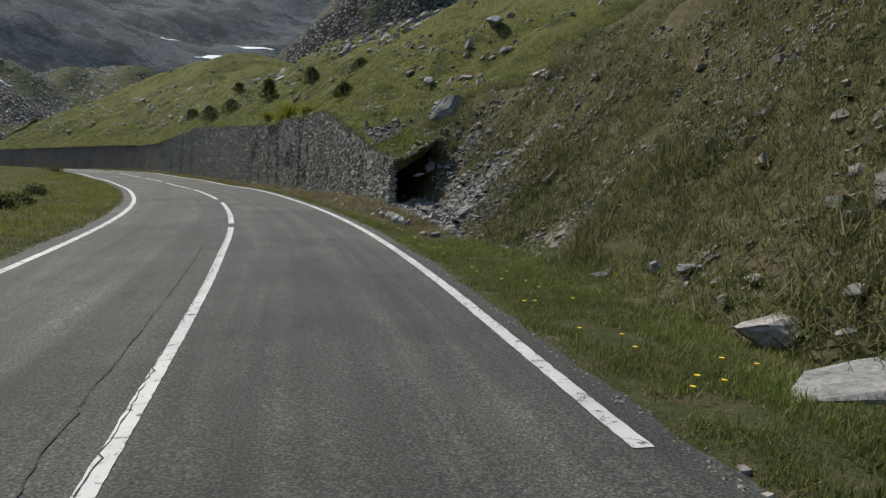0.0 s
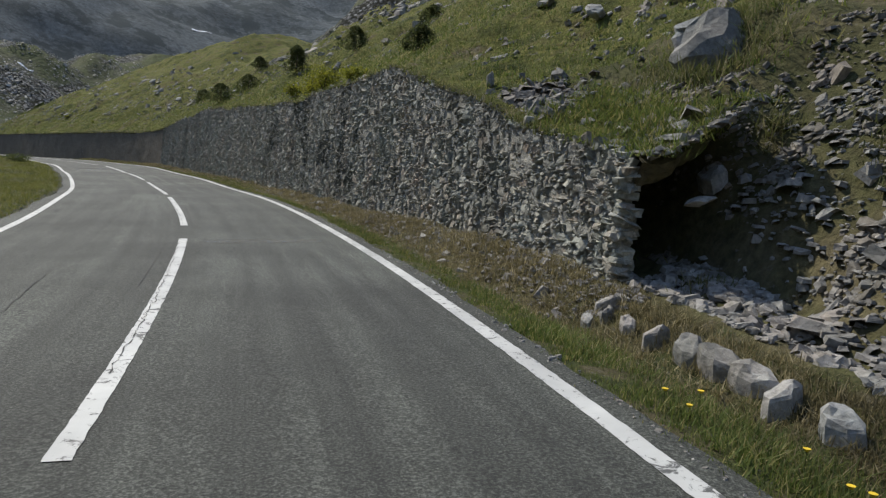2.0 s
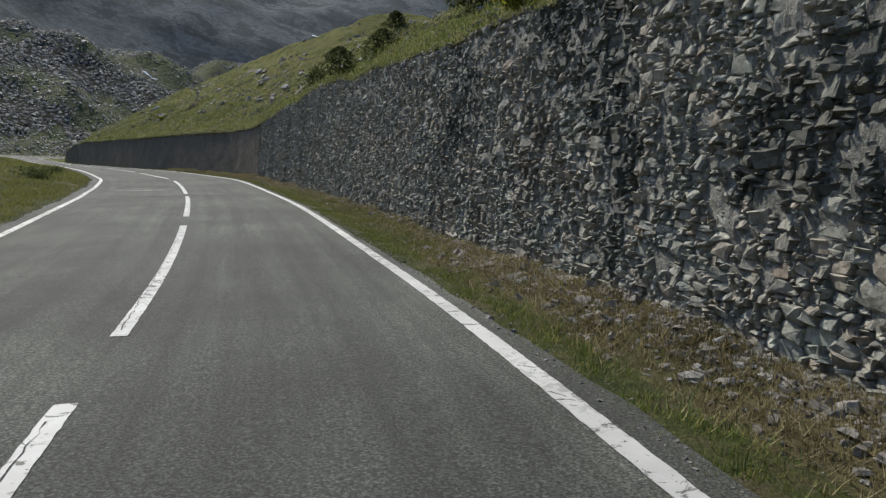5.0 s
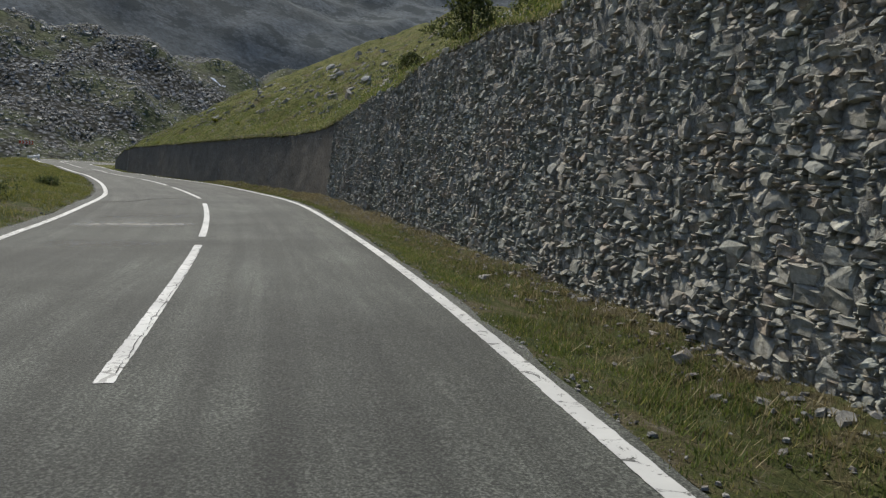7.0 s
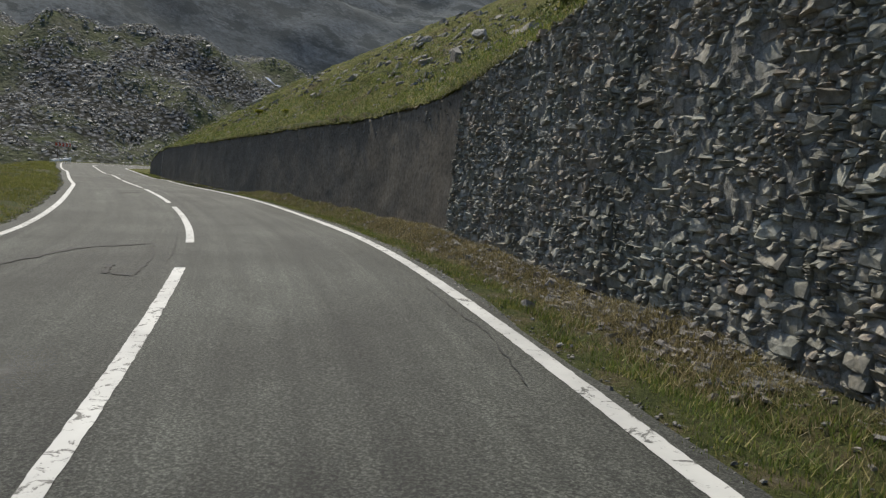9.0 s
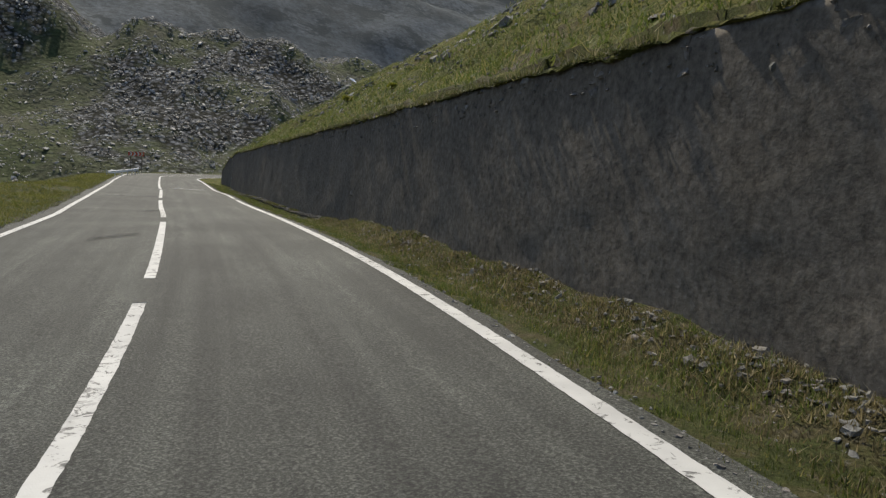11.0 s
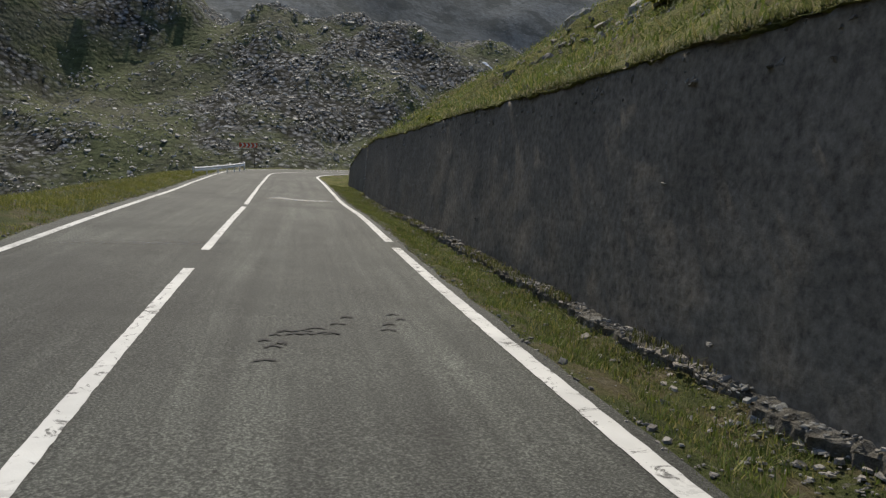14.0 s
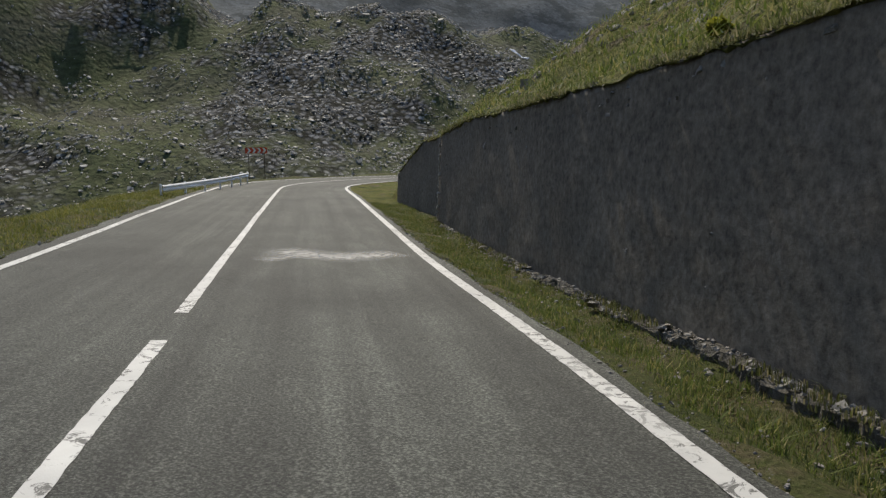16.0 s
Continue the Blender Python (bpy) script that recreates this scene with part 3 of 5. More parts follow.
def chip_shape(seed, flat):
    """A small angular chip of slate about one metre across, open below."""
    g = np.random.default_rng(seed)
    a = np.sort(np.linspace(0, 2 * math.pi, 5, endpoint=False) + g.uniform(-0.4, 0.4, 5))
    low = np.stack([np.cos(a) * 0.5 * g.uniform(0.8, 1.1), np.sin(a) * 0.5, np.full(5, -0.12)], 1) * g.uniform(0.8, 1.15, (5, 1))
    tilt = g.normal(0, 0.25, 2)
    high = low * np.array([1, 1, 0]) * g.uniform(0.55, 0.98, (5, 1))
    high[:, 2] = flat * g.uniform(0.7, 1.2) * 0.6 + high[:, :2] @ tilt * flat * 2 + g.normal(0, 0.03, 5)
    f = []
    for i in range(5):
        j = (i + 1) % 5
        f += [(i, j, 5 + j), (i, 5 + j, 5 + i)]
    f += [(5, 6, 7), (5, 7, 8), (5, 8, 9)]
    return np.concatenate([low, high]), np.array(f)


CHIPS = [chip_shape(500 + k, 0.26 + 0.02 * (k % 6)) for k in range(18)]
STONES = [stone_shape(100 + k) for k in range(30)]


def joined(name, shapes, matrices, material, seed=0):
    """Many copies of a few shapes in one mesh; matrices is (n, 3, 4)."""
    g = np.random.default_rng(seed)
    kind = g.integers(0, len(shapes), len(matrices))
    vs, fs, n = [], [], 0
    for k, (v, f) in enumerate(shapes):
        m = matrices[kind == k]
        if not len(m):
            continue
        p = np.einsum("nij,vj->nvi", m[:, :, :3], v) + m[:, None, :, 3]
        vs.append(p.reshape(-1, 3))
        fs.append((f[None] + (np.arange(len(m)) * len(v))[:, None, None] + n).reshape(-1, 3))
        n += len(m) * len(v)
    return mesh_from(name, np.concatenate(vs), np.concatenate(fs), material)


def scatter_frame(p, size, spin, tilt, tilt_dir, scale):
    """(n, 3, 4) matrices: a turn about z, a lean and a size each."""
    n = len(p)
    c, s_ = np.cos(spin), np.sin(spin)
    rz = np.zeros((n, 3, 3))
    rz[:, 0, 0], rz[:, 0, 1], rz[:, 1, 0], rz[:, 1, 1], rz[:, 2, 2] = c, -s_, s_, c, 1
    k = np.stack([np.cos(tilt_dir), np.sin(tilt_dir), 0 * tilt_dir], 1)
    K = np.zeros((n, 3, 3))
    K[:, 0, 1], K[:, 0, 2], K[:, 1, 0], K[:, 1, 2], K[:, 2, 0], K[:, 2, 1] = -k[:, 2], k[:, 1], k[:, 2], -k[:, 0], -k[:, 1], k[:, 0]
    lean = np.eye(3)[None] + np.sin(tilt)[:, None, None] * K + (1 - np.cos(tilt))[:, None, None] * (K @ K)
    m = lean @ rz * (size[:, None, None] * scale[:, None, :])
    return np.concatenate([m, p[:, :, None]], 2)


def wall_matrices(first, last, wide, depth, seed):
    """Random rubble packed over the wall's face from s = first to last: each stone lies in the lowest free place."""
    g = np.random.default_rng(seed)
    cell = 0.01
    n = int((last - first) / cell)
    at_s = first + (np.arange(n) + 0.5) * cell
    limit = wall_top(at_s)
    level = -0.14 + 0.05 * np.repeat(g.random(n // 23 + 1), 23)[:n]
    out, at = [], []
    while True:
        i = int(level.argmin())
        h = level[i]
        if h > 50:
            break
        if h > limit[i] - 0.03:
            level[i] = 99.0
            continue
        j = i
        while j < n and level[j] < h + 0.016 and j - i < 45:
            j += 1
        w = min(0.45, wide * math.exp(g.normal(0, 0.55)))
        k = min(j, i + max(4, int(w / cell)))
        if j - k < 5:
            k = j
        w = (k - i) * cell
        top = max(level[i:k])
        if w < 0.035:
            level[i:k] = top + 0.03
            continue
        hh = min(0.17, max(0.032, w * g.uniform(0.28, 0.62)) * (1.5 if g.random() < 0.1 else 1.0))
        level[i:k] = top + hh * g.uniform(0.94, 1.0)
        mid, up = at_s[i] + w / 2, top + hh / 2
        a = float(np.interp(mid, ALONG, TURN))
        p = site(mid, wall_lat(mid) + 0.06 * max(up, 0.0) - 0.004, up)
        along = np.array([-math.sin(a), math.cos(a), 0.0])
        out_ = np.array([-math.cos(a), -math.sin(a), 0.06])
        tip = g.normal(0, 0.13)
        upv = np.array([0, 0, 1.0])
        ax, az = along * math.cos(tip) + upv * math.sin(tip), upv * math.cos(tip) - along * math.sin(tip)
        d = depth * g.uniform(0.5, 1.5)
        out.append(np.stack([ax * w * 1.04, out_ * d, az * hh * 1.06, p], 1))
        at.append((mid, up))
    return np.array(out), np.array(at)


def build_wall():
    s = np.concatenate([np.arange(WALL_START, 71.0, 0.055), np.arange(71.0, WALL_END + 0.1, 0.4)])
    rows = np.linspace(0, 1, 60)
    face = np.stack([site(s, wall_lat(s) + 0.06 * k * wall_top(s) - (0.036 + 0.05 * rough(s, 5 * k + s * 0, 0.34, 5, 0.72)) * (s < 70), -0.5 + (wall_top(s) - 0.09 * (s > 71.5) + 0.46) * k) for k in rows], 1)
    thick = np.interp(s, [21, 23], [0.13, 0.5])
    back = np.stack([site(s, wall_lat(s) + thick, wall_top(s) - 0.06 - 0.09 * (s > 71.5)), site(s, wall_lat(s) + thick, -0.5 + 0 * s)], 1)
    grid = np.concatenate([face, back], 1)
    wall = new("wall_retaining", sheet("wall_retaining", grid, MORTAR, False, flip=False))
    tagged(wall, "long retaining wall of rough grey stones, cement-rendered further on", "wall", kind="structure")
    # the two ends of the wall
    for k, pos in ((0, WALL_START - 0.02), (1, WALL_END + 0.12)):
        bm = bmesh.new()
        ring = [site(pos, wall_lat(pos) + a, b) for a, b in ((-0.02, -0.4), (0.03, 1.0), (0.06, float(wall_top(pos)) - 0.05), (0.13 + 0.37 * k, float(wall_top(pos)) - 0.05), (0.13 + 0.37 * k, -0.4))]
        f = bm.faces.new([bm.verts.new(p) for p in ring])
        part("end_face", bm, MORTAR, wall)
    g = np.random.default_rng(55)
    ends = []
    a = float(np.interp(WALL_START, ALONG, TURN))
    for _ in range(70):
        lt, up = g.uniform(1.74, 1.84), g.uniform(-0.1, 1.5)
        w, hh, d, tip = g.uniform(0.07, 0.28), g.uniform(0.035, 0.12), g.uniform(0.02, 0.09), g.normal(0, 0.3)
        side, back = np.array([math.cos(a), math.sin(a), 0]), np.array([math.sin(a), -math.cos(a), 0])
        if up > 1.4:
            side, upv, back, up = side, -back, np.array([0, 0, 1.0]), float(wall_top(WALL_START)) - 0.08
            p = site(WALL_START + g.uniform(0, 0.5), lt, up)
        else:
            upv = np.array([0, 0, 1.0])
            p = site(WALL_START - 0.02, lt, up)
        ax, az = side * math.cos(tip) + upv * math.sin(tip), upv * math.cos(tip) - side * math.sin(tip)
        ends.append(np.stack([-ax * w, back * d, az * hh, p], 1))
    ob = new("end_stones", joined("end_stones", STONES, np.array(ends), STONE_JOINED, 13))
    ob.parent = wall
    tagged(ob, "rough grey stones on the wall's end", kind="stuff")
    m, at = wall_matrices(WALL_START - 0.05, 71.0, 0.135, 0.045, 5)
    a, h = at[:, 0], at[:, 1]
    n = 0.7 * rough(a, h * 0.4, 1.1, 3)
    n2 = rough(a, h, 0.7, 4)
    wet = ((np.abs(a - np.interp(h, [1.0, 2.0, 3.4], [39.5, 40.2, 41.2]) + 0.5 * n) < np.interp(h, [0.8, 1.6, 3.2], [0.1, 0.55, 1.2])) | (np.abs(a - 35.2 + 0.5 * n) < np.interp(h, [0.9, 2.8], [0.1, 0.5]))
           | ((np.abs(a - 37.2 + n) < 0.8) & (np.abs(h - 1.6 + n) < 0.6))
           | (((a - 34.2) / 1.5) ** 2 + ((h - 1.25) / 0.75) ** 2 + 2.2 * n2 < 0.7)
           | (((a - 30.5) / 1.2) ** 2 + ((h - 0.9) / 0.6) ** 2 + 3 * n2 < 0.2) | (((a - 45.0) / 1.8) ** 2 + ((h - 2.0) / 0.8) ** 2 + 3 * n2 < 0.2))
    pick = np.nonzero((a > 34.0) & (h > -0.05) & ~wet)[0]
    pick = pick[np.argsort(at[pick, 0])][:300]
    rest = np.ones(len(m), bool)
    rest[pick] = False
    for name, some, stuff, label in (("stones", rest & ~wet, STONE_JOINED, "rough grey wall stones"), ("wet_stones", rest & wet, WET_STONE, "dark wet mossy wall stones")):
        rubble = new(name, joined(name, STONES, m[some], stuff, 3))
        rubble.parent = wall
        tagged(rubble, label, kind="stuff")
    shapes = [mesh_from("stone", v, f, STONE) for v, f in STONES]
    for n, k in enumerate(pick):
        ob = new("stone", shapes[n % len(shapes)])
        ob.matrix_world = Matrix([(*row,) for row in m[k]] + [(0, 0, 0, 1)])
        ob.parent = wall
    return wall


WALL = build_wall()


def build_render_coat():
    """The rendered length of the wall: a crust over the stones with lumps and a few proud stones."""
    s = np.arange(69.2, WALL_END + 0.1, 0.12)
    rows = np.linspace(0, 1, 34)
    cols = []
    for k in rows:
        h = -0.45 + (wall_top(s) + 0.43) * k
        lump = 0.022 * rough(s, h + 7, 0.9, 4, 0.6) + 0.01 * np.abs(rough(s * 0.6, h * 2.2, 0.35, 2))
        start = 0.07 * np.clip((71.5 - s) / 2.3, 0, 1)
        cols.append(site(s, wall_lat(s) + 0.06 * np.clip(h, 0, None) - 0.035 - lump + start, h))
    cols.append(site(s, wall_lat(s) + 0.34, wall_top(s) - 0.1 + 0.04 * rough(s, s * 0, 0.7, 3)))
    ob = new("render_coat", sheet("render_coat", np.stack(cols, 1), RENDER_COAT, True, flip=False))
    ob.parent = WALL
    tagged(ob, "dark weathered cement render")
    g = np.random.default_rng(12)
    m, at = wall_matrices(71.5, WALL_END, 0.09, 0.03, 9)
    keep = g.random(len(m)) < np.where(at[:, 1] > wall_top(at[:, 0]) - 0.4, np.interp(at[:, 0], [90, 115], [0.22, 0.07]), 0.0015)
    ob = new("proud_stones", joined("proud_stones", STONES, m[keep], DULL_STONE, 4))
    ob.parent = WALL
    tagged(ob, "grey stones showing through the render", kind="stuff")
    # joint near the far end
    bm = bmesh.new()
    q = [site(123.08 + d + 0.02 * math.sin(9 * h), 1.42 + 0.06 * max(h, 0) - 0.075, h) for d, h in ((-0.04, -0.4), (0.03, -0.4), (0.03, 1.2), (0.03, 2.2), (-0.04, 2.2), (-0.04, 1.2))]
    bm.faces.new([bm.verts.new(p) for p in q])
    part("joint", bm, MORTAR, WALL)
    h = g.uniform(-0.1, 2.1, 34)
    p = site(123.08 + g.normal(0, 0.06, 34), 1.42 + 0.06 * np.clip(h, 0, None) - 0.06, h)
    m = scatter_frame(p, g.uniform(0.05, 0.13, 34), g.uniform(0, 6.3, 34), np.full(34, 1.3), np.full(34, float(np.interp(123, ALONG, TURN)) - 1.5), np.ones((34, 3)))
    ob = new("joint_stones", joined("joint_stones", CHIPS, m, PALE_ROCK_JOINED, 4))
    ob.parent = WALL
    tagged(ob, "pale broken stones along the joint of the wall", kind="stuff")


build_render_coat()


def build_footing():
    """Broken concrete gutter edge in front of the rendered wall."""
    s = np.arange(73.0, 122.9, 0.06)
    top = -0.06 + 0.06 * rough(s, s * 0, 0.8, 5, 0.7)
    out = 0.1 * rough(s, s * 0 + 30, 0.5, 5, 0.75)
    g = np.random.default_rng(77)
    lat = wall_lat(s)
    prof = [(-0.17, -0.36), (-0.16, -0.2), (-0.16, -0.1), (-0.14, -0.02), (-0.1, 0.0), (-0.05, 0.01), (0.02, 0.025), (0.12, 0.03)]
    cols = [site(s, lat + a + (out if i < 6 else 0) + 0.03 * rough(s, s * 0 + i * 3.1, 0.2, 2) + g.normal(0, 0.012, len(s)), np.where(b > -0.05, top + b + 0.025 * rough(s, s * 0 + i * 2.3, 0.16, 2) + g.normal(0, 0.008, len(s)), b)) for i, (a, b) in enumerate(prof)]
    ob = new("footing", sheet("footing", np.stack(cols, 1), CONCRETE, False, flip=True))
    tagged(ob, "broken mossy footing along the foot of the wall", "footing", kind="structure")


build_footing()


def build_turf_lip():
    """Sod that rolls over the top edge of the wall in ragged clumps."""
    s = np.arange(22.0, WALL_END - 0.3, 0.11)
    hang = np.clip(0.5 + 1.6 * rough(s, s * 0 + 4, 1.1, 4, 0.65), 0.05, 1.4)
    top, face = wall_top(s), wall_lat(s) + 0.06 * wall_top(s) - np.where(s > 71, 0.07, 0.05)
    g = np.random.default_rng(88)
    cols = []
    for a, b, c in ((0.5, 0.12, 0.0), (0.24, 0.04, 0.0), (0.13, 0.035, 0.1), (0.06, 0.02, 0.4), (0.02, -0.01, 0.8), (0.02, -0.02, 1.2), (0.07, -0.03, 1.2)):
        cols.append(site(s + g.normal(0, 0.012, len(s)), face + a - 0.015 * c * hang + g.normal(0, 0.014, len(s)), top + b - 0.03 * c * (hang - 0.3) + 0.05 * rough(s, s * 0 + a * 9, 0.35, 3) + g.normal(0, 0.012, len(s))))
    ob = new("turf_lip", sheet("turf_lip", np.stack(cols, 1), HILL, True, flip=True))
    tagged(ob, "ragged sod hanging over the top of the wall", "turf", kind="structure")


build_turf_lip()


# ---- rocks ----
def bank_point(s, lat):
    s, lat = np.atleast_1d(np.asarray(s, float)), np.atleast_1d(np.asarray(lat, float))
    return site(s, lat, hillside(s, lat))


# s, lat, width, flatness, turn
BOULDERS = [
    (5.35, 2.1, 0.85, 0.5, 20), (4.2, 1.98, 1.5, 0.13, 5), (4.8, 2.3, 0.3, 0.5, 10), (5.0, 2.55, 0.3, 0.7, 130), (8.9, 2.23, 0.4, 0.5, 10), (7.9, 3.7, 0.3, 0.9, 60), (6.2, 2.2, 0.25, 0.6, 40),
    (7.8, 2.35, 0.42, 0.5, 95), (7.1, 2.4, 0.36, 0.5, 160), (6.1, 2.4, 0.3, 0.6, 33), (26.4, 6.2, 0.8, 0.6, 10), (29.2, 8.6, 1.3, 0.5, 80), (44.3, 11.3, 1.6, 0.5, 25),
    (28.1, 5.4, 0.75, 0.6, 60), (30.1, 5.2, 0.7, 0.5, 120), (26.8, 8.0, 0.7, 0.6, 15), (20.3, 6.0, 0.75, 0.5, 70), (15.8, 2.3, 0.6, 0.65, 140), (15.7, 2.05, 0.46, 0.25, 20),
    (16.7, 2.8, 0.28, 0.6, 50), (14.7, 1.3, 0.32, 0.6, 10), (15.1, 1.2, 0.24, 0.6, 90), (15.1, 2.15, 0.3, 0.5, 65), (17.5, 3.05, 0.34, 0.5, 25), 
    (20.5, 6.1, 0.7, 0.5, 130), (20.0, 3.95, 0.3, 0.5, 75), (19.7, 3.2, 0.28, 0.6, 15), (24.2, 0.95, 0.28, 0.5, 45), (26.3, 1.3, 0.32, 0.5, 100), (20.1, 1.1, 0.26, 0.5, 60),
    (20.25, 1.35, 0.24, 0.6, 12), (21.1, 3.0, 0.55, 0.4, 55), (20.0, 1.24, 0.22, 0.8, 30), (19.6, 1.22, 0.25, 0.8, 80), (19.2, 1.24, 0.26, 0.8, 5), (18.75, 1.24, 0.38, 0.7, 70), (18.4, 1.23, 0.42, 0.7, 95), (18.05, 1.24, 0.4, 0.7, 100), (17.75, 1.22, 0.34, 0.7, 15), (17.3, 1.22, 0.32, 0.8, 100), (16.8, 1.24, 0.32, 0.7, 40), (20.2, 1.38, 0.24, 0.7, 0),
    (26.3, 2.35, 0.32, 1.2, 70), (88.5, 8.2, 0.9, 0.4, 20), (94.5, 10.8, 1.2, 0.5, 60), (97.7, 11.5, 1.0, 0.5, 10), (104.9, 5.15, 0.9, 0.45, 35), (111.1, 6.25, 1.1, 0.4, 15), (108.4, 5.8, 0.8, 0.5, 80),
    (79.9, 6.2, 0.8, 0.5, 45), (83.3, 3.2, 0.45, 0.5, 30),
]


def build_boulders():
    shapes = [mesh_from("rock", *rock_shape(300 + k, 1.0, True), ROCK) for k in range(6)]
    pale = [mesh_from("rock", *rock_shape(310 + k, 1.0, True), PALE_ROCK) for k in range(4)]
    slabs = [mesh_from("rock", *slab_shape(330 + k), PALE_ROCK) for k in range(4)]
    for n, (s, lat, width, flat, turn) in enumerate(BOULDERS):
        p = bank_point(s, lat)[0]
        ob = new("rock", slabs[n % 4] if flat < 0.46 or 16.5 < s < 20.5 and lat < 1.6 else pale[n % 4] if width > 0.65 or (16.5 < s < 20.5 and lat < 1.6) else shapes[n % len(shapes)])
        lean = 22 if lat > 2.4 else 6
        ob.matrix_world = Matrix.Translation(p) @ pose(0, 0, 0, 0, 0, math.degrees(np.interp(s, ALONG, TURN))) @ pose(0, 0, 0, 0, -lean, 0) @ pose(0, 0, 0, 0, 0, turn) @ Matrix.Diagonal((width, width * 0.72, width * flat * 0.8, 1))
        where = "half sunk in the dry bank" if s < 24 and lat > 1.6 else "lying on the roadside verge" if lat <= 1.6 else "lying on the grassy slope above the wall"
        size = "large pale slate boulder" if width > 0.65 else "grey slate rock"
        tagged(ob, f"{size} {where}", "rock", "rocks on the hillside")


build_boulders()


def ledge_top(s, lat):
    return wall_top(np.maximum(s, 21.2)) - 0.02 + 0.5 * np.clip(lat - 2.05, 0, None) + 0.12 * rough(s, lat, 0.8, 4, 0.6)


def build_ledge():
    """Turf and slate that overhang the hollow beside the wall's first end, with the slab on it."""
    lat = np.linspace(1.82, 3.25, 34)
    front = 20.55 + 0.35 * rough(lat, lat * 0, 0.7, 4, 0.6) + 0.5 * np.clip((lat - 2.6) / 0.6, 0, 1)
    top, under = [], []
    for k in np.linspace(0, 1, 26):
        s = front + (23.9 - front) * k
        z = ledge_top(s, lat)
        top.append(site(s, lat, z - 0.1 * (k == 0)))
        under.append(site(s + 0.05 * (k == 0), lat, z - (0.3 + 0.16 * rough(s, lat, 0.5, 3)) * (0.75 if k == 0 else 1.0)))
    grid = np.stack(under[::-1] + top, 0)
    me = sheet("turf_ledge", grid, DRY_HILL, False, flip=True)
    me.materials.append(HILL)
    idx = np.zeros((len(grid) - 1, len(lat) - 1), np.int32)
    idx[27:] = 1
    me.polygons.foreach_set("material_index", idx.ravel())
    tagged(new("turf_ledge", me), "ledge of turf and slate overhanging the dark hollow beside the wall", "ledge", kind="structure")
    g = np.random.default_rng(66)
    v, f = rock_shape(317, 1.0, True)
    # beds of slate stand out as thin steps
    v = v * (1 + 0.035 * np.sign(np.sin(v[:, 2] * 60 + v[:, 0] * 9)))[:, None]
    slab = new("slate_slab", mesh_from("slate_slab", v, f, PALE_ROCK))
    slab.matrix_world = Matrix.Translation(site(23.1, 4.32, 3.0)) @ pose(0, 0, 0, 16, -14, 35) @ Matrix.Diagonal((2.0, 1.3, 1.35, 1))
    tagged(slab, "large pale layered slate slab leaning out of the turf ledge", "rock", "rocks on the hillside")
    small = mesh_from("rock", *rock_shape(318, 1.0, True), PALE_ROCK)
    for s, l, h, w, turn in ((20.6, 2.5, 1.02, 0.42, 30), (20.9, 2.85, 0.42, 0.2, 80)):
        ob = new("rock", small)
        ob.matrix_world = Matrix.Translation(site(s, l, h)) @ pose(0, 0, 0, 8, -12, turn) @ Matrix.Diagonal((w, w * 0.6, w * 0.3, 1))
        tagged(ob, "grey slate rock jutting from the dark hollow", "rock", "rocks on the hillside")
    n = 900
    lt = g.uniform(1.9, 3.2, n)
    s = 20.5 + g.gamma(1.5, 0.5, n)
    p = site(s, lt, ledge_top(s, lt))
    m = scatter_frame(p, 0.03 + g.gamma(1.2, 0.04, n), g.uniform(0, 6.3, n), g.normal(0, 0.4, n), g.uniform(0, 6.3, n), np.stack([g.uniform(0.8, 1.6, n), g.uniform(0.6, 1.1, n), g.uniform(0.5, 1.1, n)], 1))
    tagged(new("ledge_stones", joined("ledge_stones", CHIPS, m, ROCK_JOINED, 45)), "slate pieces along the lip of the turf ledge", "stones", kind="stuff")
    s, lt = g.uniform(20.6, 24.0, 1500), g.uniform(1.9, 3.2, 1500)
    tagged(new("ledge_grass", blades("ledge_grass", site(s, lt, ledge_top(s, lt)), g.uniform(0.04, 0.15, 1500), np.full(1500, 0.1), 8, 0.008, GRASS, 46, 1.5, True)), "grass on the turf ledge above the hollow", "grass", kind="stuff")


